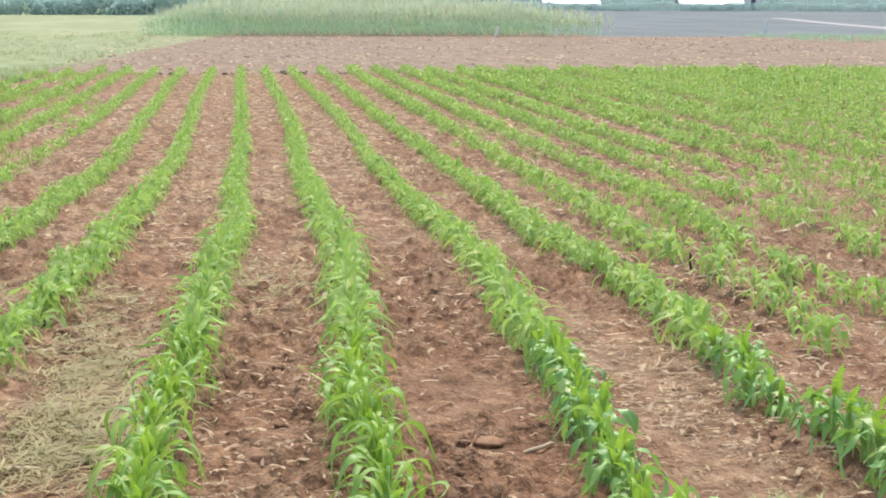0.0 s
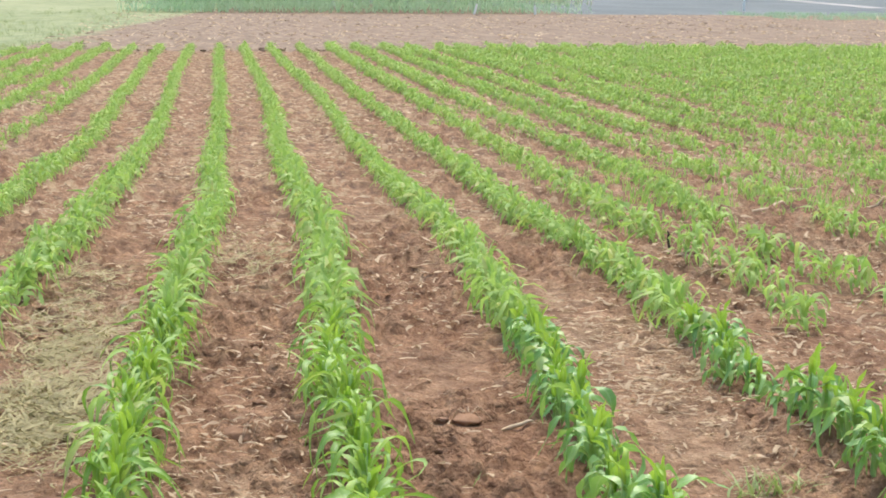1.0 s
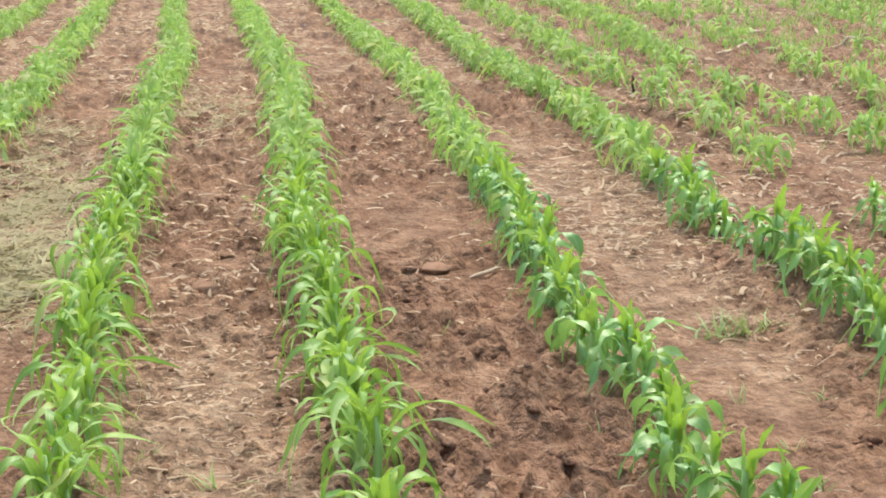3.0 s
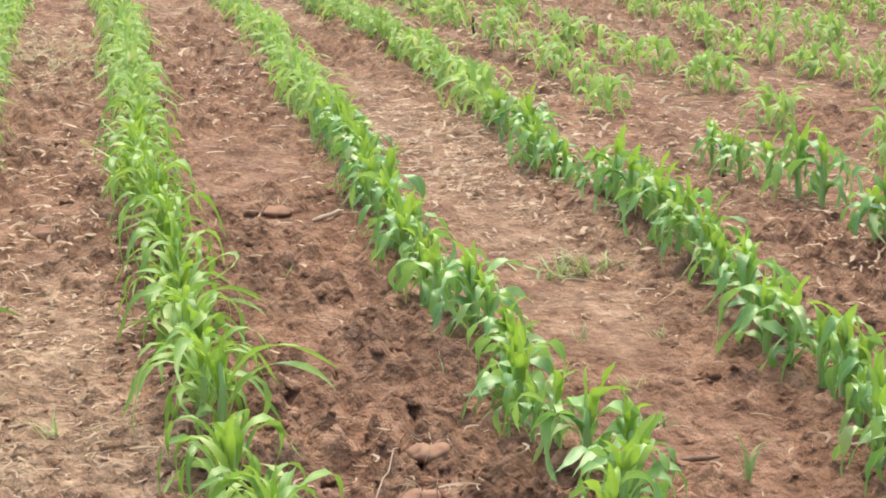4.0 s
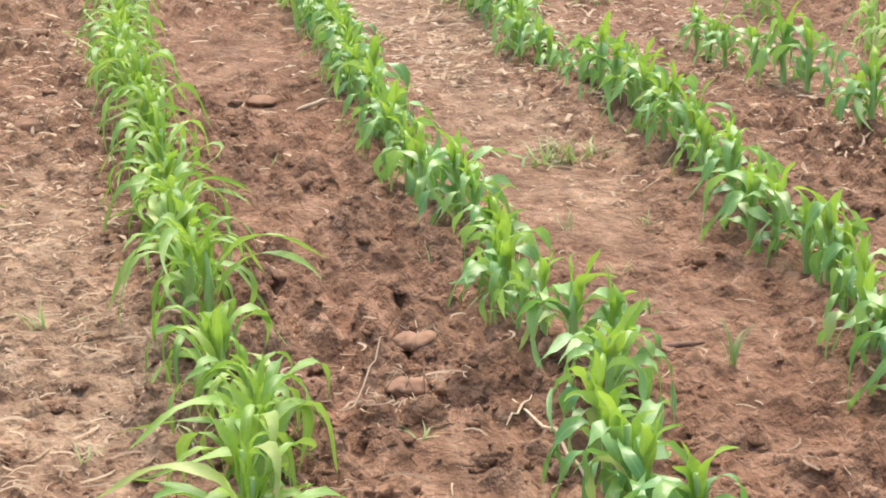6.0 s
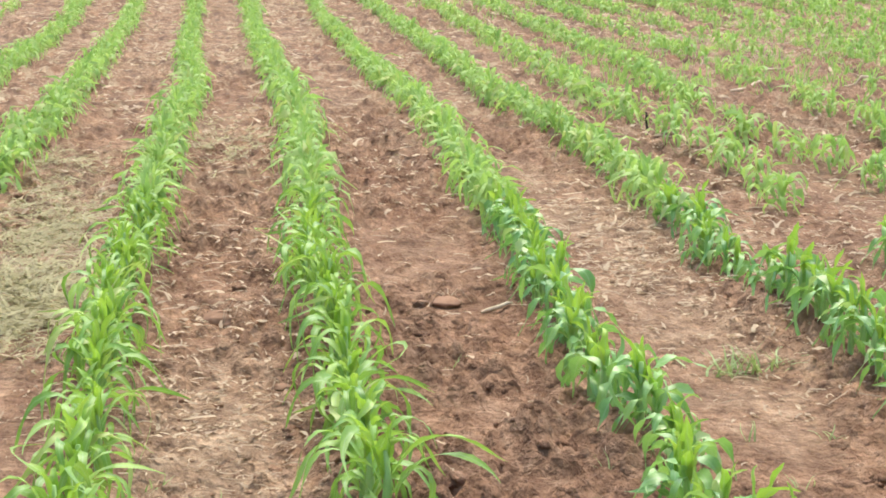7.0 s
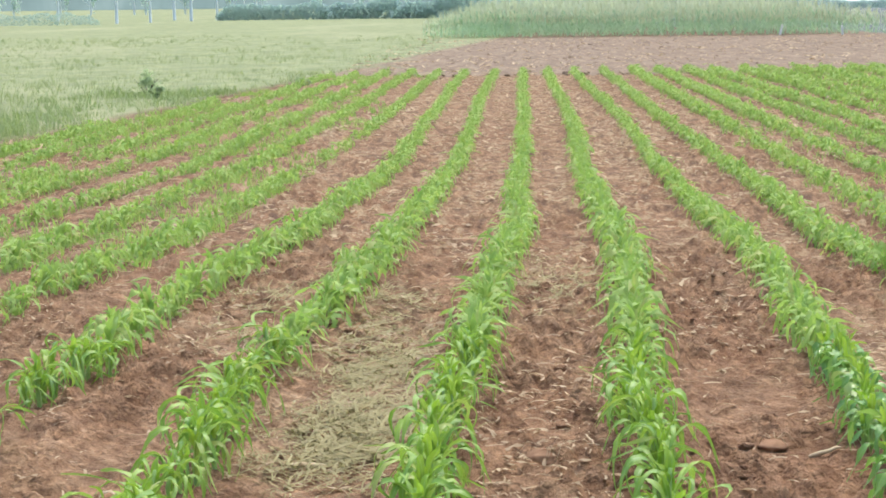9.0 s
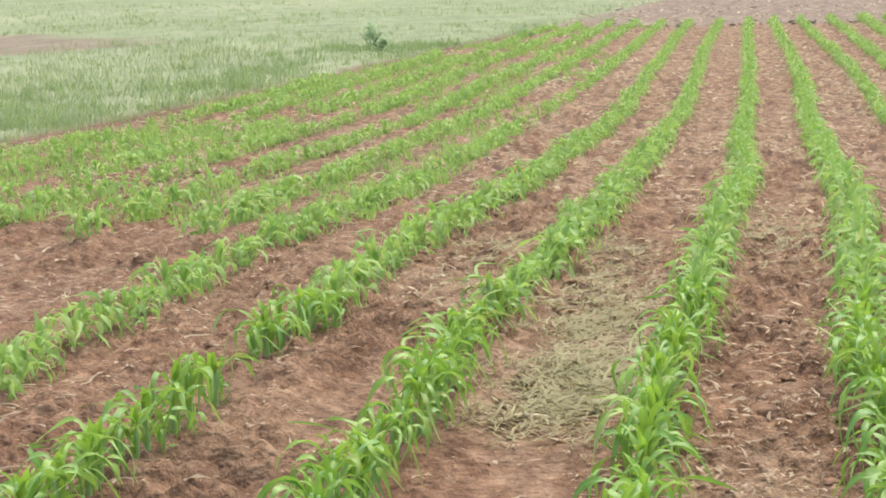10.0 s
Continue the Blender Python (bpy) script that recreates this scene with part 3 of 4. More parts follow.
def sow():
    """Where each plant stands, row by row, and its size."""
    rng = np.random.default_rng(7)
    near, far = [], []
    for i in range(-15, 42):
        y = 2.75 + rng.random() * 0.1
        while y < 58.3:
            if i in (2, 3) and y < 7:
                y += rng.uniform(0.09, 0.17)
            elif i in (-2, -1, 0, 1) and y < 7:
                y += rng.uniform(0.08, 0.15)
            else:
                y += rng.uniform(0.07, 0.15) if i <= 3 and y < 30 else rng.uniform(0.10, 0.20)
            size = rng.uniform(0.82, 1.12) * row_vigour(i, y) * (1.0 if rng.random() > 0.08 else 0.65) * float(np.interp(y, (12, 24, 58), (1.0, 0.82, 0.85)))
            size *= 1.07 if y < 7 else 1.0
            x = float(row_x(i, y)) + rng.normal(0, 0.018 if y < 7 else 0.026)
            if x < west_edge(y) + 0.3 or abs(x - 0.05 * y) > 1.6 + 0.47 * y:
                continue
            if any(a < y < c for a, c in GAPS.get(i, ())):
                continue
            thin = float(vnoise(np.array(x * 0.5), np.array(y * 0.25), 77))
            sparse = 0.0 if -2 <= i <= 3 else 0.2 + 0.7 * max(0.0, thin - 0.35) if y < 26 else 0.08
            for cx, cy, rx, ry, k in POOR:
                if ((x - cx) / rx) ** 2 + ((y - cy) / ry) ** 2 < 1:
                    sparse = max(sparse, k)
            if rng.random() < sparse:
                continue
            z = float(surface(np.array(x), np.array(y)))
            if -2 <= i <= 4 and y < 8.8 and len(near) < 400:
                near.append((x, y, z, size, i))
            else:
                far.append((x, y, z, size))
    return near, np.array(far)


NEAR, FAR = sow()


def build_plants():
    rng = random.Random(5)
    stems = []
    for k, (stem, ribbons) in enumerate(TEMPLATES):
        root = new("maize_plant")
        part("stem", mesh_from("stem", stem[0], stem[1], [STEM]), root)
        for kind, (v, f) in ribbons:
            me = mesh_from("leaf", v, f, [WHORL if kind == "whorl" else LEAF_DEEP if k >= 7 else LEAF])
            me.attributes.new("midrib", "FLOAT", "POINT").data.foreach_set("value", np.tile((0.0, 1.0, 0.0), len(v) // 3).astype(np.float32))
            part("leaf", me, root)
        stems.append(root)
    for n, (x, y, z, size, i) in enumerate(NEAR):
        root = stems[n] if n < len(stems) else stems[rng.randrange(7) + (7 if i >= 2 else 0)]
        m = pose(x, y, z, 0, 0, rng.uniform(0, 360)) @ Matrix.Diagonal((size, size, size * rng.uniform(0.9, 1.1), 1))
        if n < len(stems):
            root.matrix_basis = m
            ob = root
        else:
            ob = copy_thing(root, Matrix.Identity(4))
            ob.matrix_basis = m
        tagged(ob, "small young maize plant with arching green leaves in red soil" if size < 0.75 else
               "young maize plant with long arching bright green leaves in tilled soil", "maize plant", "maize seedlings in rows")
    close = FAR[FAR[:, 1] < 26]
    rest = FAR[FAR[:, 1] >= 26]
    v, f = scatter(MERGED, close, 11)
    tagged(new("maize_rows", mesh_from("maize_rows", v, f, [LEAF_FAR])), "rows of young green maize across the middle of the field", "maize crop", kind="stuff")
    v, f = scatter(LIGHT, rest, 12)
    tagged(new("maize_rows_far", mesh_from("maize_rows_far", v, f, [LEAF_FAR])), "rows of young green maize merging towards the field's far end", "maize crop", kind="stuff")


build_plants()


# ---------------------------------------------------------------- litter on the soil
def build_litter():
    rng = np.random.default_rng(21)
    strips = []
    for k in range(24):
        n = 3
        length, w = rng.uniform(0.5, 1.0), rng.uniform(0.03, 0.085)
        s = np.linspace(-0.5, 0.5, n + 1)
        bend = rng.normal(0, 1.1) * (s ** 2 - 0.1) * length
        up = rng.uniform(0.0, 0.3) * (0.25 - s ** 2) + 0.03
        v = np.stack([np.stack([s * length, bend + k2 * w * 0.5, up + 0.012 * k2], -1) for k2 in (-1, 1)], 1).reshape(-1, 3)
        f = np.array([(2 * j, 2 * j + 1, 2 * j + 3, 2 * j + 2) for j in range(n)])
        strips.append((v, f))
    n = 54000
    y = 2.4 * (60 / 2.4) ** rng.random(n)
    x = 0.05 * y + (0.5 + 0.46 * y) * rng.uniform(-1, 1, n)
    thick = 0.55 * vnoise(x * 1.3 + 7, y * 0.6, 31) + 0.45 * crust(x, y)
    keep = (rng.random(n) < np.clip((thick - 0.25) * 2.0, 0.10, 1)) & (x > west_edge(y))
    x, y = x[keep], y[keep]
    size = (0.016 + 0.085 * rng.random(len(x)) ** 2.4) * (0.92 + 0.06 * y)
    for cx, cy, rx, ry, k in ((0.75, 4.15, 0.10, 0.13, 160), (1.78, 7.95, 0.16, 0.3, 300), (1.6, 7.4, 0.2, 0.5, 250), (0.1, 5.4, 0.25, 0.8, 450), (0.1, 3.9, 0.2, 0.5, 250)):
        x, y = np.append(x, cx + rng.normal(0, rx, k)), np.append(y, cy + rng.normal(0, ry, k))
        size = np.append(size, rng.uniform(0.02, 0.08, k))
    v, f = scatter(strips, np.stack([x, y, surface(x, y) + 0.002, size], -1), 22)
    tagged(new("straw_litter", mesh_from("straw_litter", v, f, [STRAW])), "dry pale straw and stalk scraps strewn over the soil", "straw", kind="stuff")


def build_clods():
    lumps = []
    for k in range(14):
        bm = bmesh.new()
        bmesh.ops.create_cube(bm, size=1.0)
        bmesh.ops.subdivide_edges(bm, edges=bm.edges[:], cuts=1, use_grid_fill=True)
        rng = np.random.default_rng(40 + k)
        stretch = rng.uniform(0.6, 1.2, 3)
        for q in bm.verts:
            c = q.co.normalized()
            r = 0.5 + 0.34 * noise.noise(c * 1.7 + Vector((k * 7.1, 0, 0))) + 0.36 * noise.noise(c * 4.3 + Vector((k * 3.7, 5, 0)))
            q.co = Vector((c.x * stretch[0], c.y * stretch[1], c.z * stretch[2] * 0.6)) * r
        bm.verts.index_update()
        lumps.append((np.array([q.co[:] for q in bm.verts]), np.array([[q.index for q in p.verts] for p in bm.faces])))
        bm.free()
    rng = np.random.default_rng(41)
    n = 14000
    y = 3.0 * (13 / 3.0) ** rng.random(n) ** 1.25
    x = 0.16 * y + (0.25 + 0.30 * y) * rng.uniform(-1, 1, n)
    rough = vnoise(x * 1.4 + 3, y * 0.7, 5)
    keep = (rng.random(n) < np.clip((rough - 0.25) * 2.0, 0.2, 1) * np.clip((lane_value(LANE_ROUGH, x, y, 0.8) - 0.55) * 1.2, 0.06, 1)) & (x > west_edge(y))
    x, y = x[keep], y[keep]
    size = (0.011 + 0.045 * rng.random(len(x)) ** 3.0) * (1 + 0.01 * y)
    v, f = scatter(lumps, np.stack([x, y, surface(x, y) - 0.16 * size, size], -1), 42)
    tagged(new("soil_crumbs", mesh_from("soil_crumbs", v, f, [SOIL], smooth=True)), "loose red-brown crumbs and clods of tilled earth", "soil", kind="stuff")
    n = 5200
    x, y = rng.uniform(-12, 45, n), 57.8 + 56 * rng.random(n) ** 1.2
    keep = x > -5.4 + rng.normal(0, 0.5, n)
    x, y = x[keep], y[keep]
    size = rng.uniform(0.05, 0.19, len(x)) * (0.6 + 0.8 * vnoise(x * 0.3, y * 0.2, 43))
    v, f = scatter(lumps, np.stack([x, y, land(y) - 0.12 * size, size], -1), 44)
    tagged(new("ploughed_clods", mesh_from("ploughed_clods", v, f, [CLODFAR], smooth=True)), "big dry clods on a ploughed bare strip", "soil", kind="stuff")


build_litter()
build_clods()


# ---------------------------------------------------------------- meadow beside the field
def tuft(rng, blades, height, spread, segs=2, slim=0.06):
    vs, fs, o = [], [], 0
    for _ in range(blades):
        v, f = blade(height * rng.uniform(0.6, 1.2), height * slim, rng.random() * 6.28, rng.uniform(1.0, 1.5), rng.uniform(0.3, 1.4), 0.0, segs, 0.1, rng, flat=True)
        v = v + np.array([rng.normal(0, spread), rng.normal(0, spread), 0])
        vs.append(v), fs.append(f + o)
        o += len(v)
    return np.concatenate(vs), np.concatenate(fs)


def build_meadow():
    rng = np.random.default_rng(51)
    tufts = [tuft(rng, 9, 0.22, 0.14, slim=0.08) for _ in range(8)]
    n = 7000
    y = 14 * (135 / 14.0) ** rng.random(n)
    x = west_edge(y) - 0.2 - (3 + 0.34 * y) * rng.random(n) ** 1.3
    x = np.where(y > 62, -4.6 - (0.42 * y) * rng.random(n), x)
    keep = ((x + 22.5 + 0.3 * (y - 53.5)) * 0.155) ** 2 + ((y - 53.5) * 0.125) ** 2 > rng.uniform(0.3, 1.5, n) * (rng.random(n) < 0.85)
    x, y, n = x[keep], y[keep], int(keep.sum())
    patch = vnoise(x * 0.25, y * 0.12, 52)
    size = (0.32 + 0.7 * patch) * rng.uniform(0.7, 1.2, n) * (1 + 0.004 * y)
    v, f = scatter(tufts, np.stack([x, y, land(y) - 0.03, size], -1), 53)
    tagged(new("meadow_grass", mesh_from("meadow_grass", v, f, [GRASS])), "rough yellow-green meadow grass beside the field", "grass", kind="stuff")


build_meadow()


def build_tall_weeds():
    """A stand of taller, darker weeds along the field's edge."""
    rng = np.random.default_rng(55)
    clumps = [tuft(rng, 12, 0.30, 0.14, 3, slim=0.09) for _ in range(8)]
    n = 1100
    y = 24 + 24 * rng.random(n) ** 1.2
    x = west_edge(y) - 0.5 - rng.random(n) ** 1.4 * np.interp(y, (24, 32, 48), (1.6, 4.0, 3.0))
    keep = vnoise(x * 0.8, y * 0.3, 56) > rng.uniform(0.2, 0.75, n)
    x, y = x[keep], y[keep]
    v, f = scatter(clumps, np.stack([x, y, land(y) - 0.03, rng.uniform(0.4, 1.0, len(x))], -1), 57)
    tagged(new("tall_weeds", mesh_from("tall_weeds", v, f, [TALLWEED])), "stand of dull green knee-high weeds along the field's edge", "weeds", kind="stuff")


build_tall_weeds()


# ---------------------------------------------------------------- far plots, trees and sheds
def build_tall_maize():
    rng = np.random.default_rng(61)
    plants, tops = [], []
    for k in range(10):
        r = np.random.default_rng(62 + k)
        vs, fs, o = [], [], 0
        for j in range(7):
            v, f = blade(r.uniform(0.55, 0.8), 0.09, r.random() * 6.28, r.uniform(0.8, 1.2), r.uniform(1.2, 2.2), 0.04 + 0.20 * j, 3, 0.2, r, flat=True)
            vs.append(v), fs.append(f + o)
            o += len(v)
        plants.append((np.concatenate(vs), np.concatenate(fs)))
        vs, fs, o = [], [], 0
        for j in range(11):
            v, f = blade(r.uniform(0.35, 0.6), 0.10, r.random() * 6.28, r.uniform(0.9, 1.5), r.uniform(0.3, 1.4), 0.8 + 0.095 * j, 2, 0.1, r, flat=True)
            vs.append(v), fs.append(f + o)
            o += len(v)
        tops.append((np.concatenate(vs), np.concatenate(fs)))
    spots = []
    for i in range(44):
        yy = 118.0 + i * 0.8
        x0, x1 = -5.6 + 0.055 * i, 21.0 - 0.06 * i
        xs = np.arange(x0, x1, 0.42 if i < 8 else 0.6)
        spots.append(np.stack([xs + rng.normal(0, 0.08, len(xs)), np.full(len(xs), yy) + rng.normal(0, 0.1, len(xs)), np.full(len(xs), -0.44),
                               rng.uniform(0.85, 1.1, len(xs)) * np.interp(xs, (x0, x0 + 2.6, x1 - 5, x1), (0.55, 1.0, 1.0, 0.6))], -1))
    spots = np.concatenate(spots)
    v, f = scatter(plants, spots, 63)
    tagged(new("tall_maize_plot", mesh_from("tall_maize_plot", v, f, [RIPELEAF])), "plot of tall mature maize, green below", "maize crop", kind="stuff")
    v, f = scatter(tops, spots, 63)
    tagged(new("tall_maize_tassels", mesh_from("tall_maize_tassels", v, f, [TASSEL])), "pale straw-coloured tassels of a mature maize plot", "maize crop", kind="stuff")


build_tall_maize()


def crown(rng, count, centre, extent, leaf):
    """Leaf clumps: small bent quads gathered in many loose bunches."""
    v, f = [], []
    bunches = rng.normal(0, 0.42, (max(6, count // 40), 3)) * extent + centre
    for k in range(count):
        c = bunches[k % len(bunches)] + rng.normal(0, 0.13, 3) * extent
        a, b = rng.normal(0, 1, 3), rng.normal(0, 1, 3)
        a, b = a / np.linalg.norm(a) * leaf, b / np.linalg.norm(b) * leaf * 0.7
        o = len(v)
        v += [c - a, c + b, c + a, c - b]
        f.append((o, o + 1, o + 2, o + 3))
    return np.array(v), np.array(f)


def gum_tree(x, y, height, seed, label, low=0.25, leaves=700, name="tree"):
    rng = np.random.default_rng(seed)
    root = new(name)
    root.location = (x, y, float(land(y)) - 0.05)
    lean = rng.normal(0, 0.02, 2) * height
    z = np.array([0, 0.2, 0.5, 0.8, 1.0]) * height
    pts = np.stack([lean[0] * (z / height) ** 1.5, lean[1] * (z / height) ** 1.5, z], -1)
    r = height * 0.0105
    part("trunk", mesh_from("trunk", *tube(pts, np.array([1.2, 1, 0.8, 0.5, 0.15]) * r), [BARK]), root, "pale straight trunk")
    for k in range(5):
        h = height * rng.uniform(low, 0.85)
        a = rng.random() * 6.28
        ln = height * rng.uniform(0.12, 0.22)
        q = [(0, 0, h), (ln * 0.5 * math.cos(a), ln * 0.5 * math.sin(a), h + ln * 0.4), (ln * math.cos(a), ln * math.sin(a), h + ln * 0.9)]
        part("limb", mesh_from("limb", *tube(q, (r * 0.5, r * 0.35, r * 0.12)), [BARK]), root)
    ext = np.array([height * 0.16, height * 0.16, height * (1 - low) * 0.5])
    v, f = crown(rng, leaves, np.array([0, 0, height * (1 + low) * 0.5]), ext, height * 0.022)
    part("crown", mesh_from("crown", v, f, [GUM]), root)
    return tagged(root, label, "tree", "far trees")


def hedge(x0, x1, y, height, seed, material=None, label="low dark hedge, blue-green with haze, at the meadow's far end", name="hedge"):
    """A run of bushes: overlapping humps of leaf clumps of uneven height."""
    rng = np.random.default_rng(seed)
    length = x1 - x0
    count = int(length * height * 190)
    s = rng.uniform(-0.5, 0.5, count) * length
    top = height * (0.72 + 0.45 * vnoise(s * 0.9 / height + seed, s * 0, 3) + 0.15 * vnoise(s * 3.1 / height, s * 0, 4))
    ends = np.clip((length / 2 - np.abs(s)) / (0.8 * height), 0.15, 1) ** 0.5
    u = rng.random(count) ** 0.8
    c = np.stack([s, rng.normal(0, 0.35, count) * height, u * top * ends], -1)
    a, d = rng.normal(0, 1, (count, 3)), rng.normal(0, 1, (count, 3))
    a *= 0.065 * height / np.linalg.norm(a, axis=1)[:, None]
    d *= 0.05 * height / np.linalg.norm(d, axis=1)[:, None]
    root = new(name)
    root.location = ((x0 + x1) / 2, y, float(land(y)) - 0.02)
    pieces = max(2, int(length / (2.2 * height)))
    which = np.clip(((s / length + 0.5) * pieces).astype(int), 0, pieces - 1)
    for k in range(pieces):
        m = which == k
        v = np.stack([c[m] - a[m], c[m] + d[m], c[m] + a[m], c[m] - d[m]], 1).reshape(-1, 3)
        v[:, 2] = np.maximum(v[:, 2], 0.0)
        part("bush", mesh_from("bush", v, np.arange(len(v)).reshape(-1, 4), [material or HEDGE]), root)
    tagged(root, label, name, name + "s")


def bearing(degrees, y):
    return y * math.tan(radians(degrees))


def build_trees():
    rng = np.random.default_rng(71)
    k = 0
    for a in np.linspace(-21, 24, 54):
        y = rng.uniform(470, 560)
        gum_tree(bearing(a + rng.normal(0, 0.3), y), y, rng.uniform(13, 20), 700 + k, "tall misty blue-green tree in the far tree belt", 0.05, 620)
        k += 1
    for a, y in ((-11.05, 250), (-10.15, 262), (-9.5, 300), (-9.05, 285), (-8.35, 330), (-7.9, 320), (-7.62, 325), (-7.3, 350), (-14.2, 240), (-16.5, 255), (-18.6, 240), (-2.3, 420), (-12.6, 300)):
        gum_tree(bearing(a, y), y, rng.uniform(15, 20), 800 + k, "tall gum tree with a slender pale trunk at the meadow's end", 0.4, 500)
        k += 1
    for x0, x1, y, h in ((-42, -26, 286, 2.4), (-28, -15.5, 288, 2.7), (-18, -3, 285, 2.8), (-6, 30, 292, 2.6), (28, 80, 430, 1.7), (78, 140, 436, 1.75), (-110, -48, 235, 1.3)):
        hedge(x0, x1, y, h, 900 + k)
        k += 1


build_trees()


def box(sx, sy, sz, x=0.0, y=0.0, z=0.0, bevel=0.02):
    bm = bmesh.new()
    bmesh.ops.create_cube(bm, size=1.0, matrix=Matrix.Translation((x, y, z + sz / 2)) @ Matrix.Diagonal((sx, sy, sz, 1)))
    bmesh.ops.bevel(bm, geom=bm.edges[:], offset=bevel, segments=1, affect="EDGES")
    return bm


def bm_part(name, bm, material, parent, label=""):
    me = bpy.data.meshes.new(name)
    bm.to_mesh(me)
    bm.free()
    me.materials.append(material)
    return part(name, me, parent, label)


def shed(x, y, width, depth, eaves, ridge, label):
    root = new("farm_shed")
    root.location = (x, y, float(land(y)) - 0.1)
    bm_part("wall", box(width, depth, eaves + 0.1), PLASTER, root, "pale low wall")
    bm = bmesh.new()
    w, d, t = width / 2 + 0.4, depth / 2 + 0.6, 0.12
    prof = [(-d, eaves), (0, ridge), (d, eaves), (d, eaves + t), (0, ridge + t), (-d, eaves + t)]
    a = [bm.verts.new((-w, p, q)) for p, q in prof]
    c = [bm.verts.new((w, p, q)) for p, q in prof]
    for k in range(6):
        bm.faces.new((a[k], a[(k + 1) % 6], c[(k + 1) % 6], c[k]))
    for e in (a, c):
        bm.faces.new((e[0], e[1], e[4], e[5]))
        bm.faces.new((e[1], e[2], e[3], e[4]))
    bmesh.ops.recalc_face_normals(bm, faces=bm.faces[:])
    bm_part("roof", bm, ROOF, root, "white sheet roof")
    # added solid panels, standing in for the dark band below the roof
    for k in range(3):
        bm_part("dark_panel", box(width * 0.12, 0.06, eaves * 0.6, (k - 1) * width * 0.3, -depth / 2 - 0.03, 0.3), DARKPANEL, root)
    tagged(root, label, "shed", "farm sheds")


shed(70.8, 450, 11.8, 6, 1.5, 3.0, "long low farm shed with a white sheet roof")
shed(101.5, 450, 13.6, 6, 1.5, 3.1, "wide low farm shed with a bright white roof")
shed(114.0, 475, 9.0, 7, 4.2, 6.6, "taller pale farm building behind the hedge")


def far_pole(x, y, height, radius):
    root = new("utility_pole")
    root.location = (x, y, float(land(y)) - 0.3)
    part("shaft", mesh_from("shaft", *tube([(0, 0, 0), (0, 0, height * 0.5), (0, 0, height)], (radius, radius * 0.85, radius * 0.7)), [BARK]), root)
    bm_part("crossarm", box(1.6, 0.12, 0.14, 0, 0, height * 0.92), BARK, root)
    tagged(root, "pale upright utility pole in front of misty trees", "pole")


far_pole(38.4, 300, 9.0, 0.2)


def marker_post(x, y, height, lean):
    root = new("marker_post")
    root.matrix_basis = pose(x, y, float(land(y)) - 0.15, 0, lean, 0)
    bm_part("shaft", box(0.12, 0.12, height + 0.15, bevel=0.015), PLASTER, root)
    tagged(root, "short whitewashed marker post at the plot's edge", "post", "marker posts")


marker_post(14.2, 117.3, 0.62, 14)
marker_post(17.7, 117.2, 0.5, -3)
marker_post(34.1, 134.5, 0.75, 2)


def build_track():
    s = np.linspace(0, 1, 30)
    x, y = 66 + (48 - 66) * s, 255 + (150 - 255) * s
    side = np.array([math.cos(0.17), math.sin(0.17)]) * 0.9
    v = np.concatenate([np.stack([x + k * side[0] + 0.2 * np.sin(9 * s), y + k * side[1], land(y) + 0.03], -1) for k in (-1, 1)])
    f = np.array([(j, j + 30, j + 31, j + 1) for j in range(29)])
    tagged(new("farm_track", mesh_from("farm_track", v, f, [TRACK])), "pale dry earth track across a ploughed plot", "track", kind="structure")


def build_backdrop():
    """A glowing wall coloured as misty woodland far off, all round the view."""
    m = bpy.data.materials.new("mist_glow_backdrop")
    m.use_nodes = True
    n, l = m.node_tree.nodes, m.node_tree.links
    n.remove(n["Principled BSDF"])
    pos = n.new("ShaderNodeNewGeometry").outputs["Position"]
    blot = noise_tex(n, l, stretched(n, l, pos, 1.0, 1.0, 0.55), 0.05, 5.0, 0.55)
    # the wall emits the mist's brightness; blotches hint at trees
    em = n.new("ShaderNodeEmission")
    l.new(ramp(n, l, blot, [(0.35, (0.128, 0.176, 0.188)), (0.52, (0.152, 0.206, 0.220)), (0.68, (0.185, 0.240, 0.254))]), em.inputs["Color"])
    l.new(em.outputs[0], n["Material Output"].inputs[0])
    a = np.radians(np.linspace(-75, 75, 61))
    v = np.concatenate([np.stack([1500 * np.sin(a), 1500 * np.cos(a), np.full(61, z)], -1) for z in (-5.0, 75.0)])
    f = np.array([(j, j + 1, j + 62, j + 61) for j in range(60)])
    tagged(new("backdrop", mesh_from("backdrop", v, f, [m])), "glowing backdrop wall of misty blue-grey woodland in the far distance", "backdrop", kind="structure")


build_track()
build_backdrop()


# ---------------------------------------------------------------- crops and weeds beyond and beside the rows
def build_green_strip():
    rng = np.random.default_rng(81)
    tufts = [tuft(rng, 7, 0.3, 0.14, slim=0.1) for _ in range(6)]
    n = 1500
    x, y = rng.uniform(29, 60, n), rng.uniform(104, 124, n)
    x = x + (y - 104) * 0.02
    v, f = scatter(tufts, np.stack([x, y, land(y) - 0.02, rng.uniform(0.6, 1.1, n)], -1), 82)
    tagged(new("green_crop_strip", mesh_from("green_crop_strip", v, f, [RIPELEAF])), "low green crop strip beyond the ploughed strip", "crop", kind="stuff")


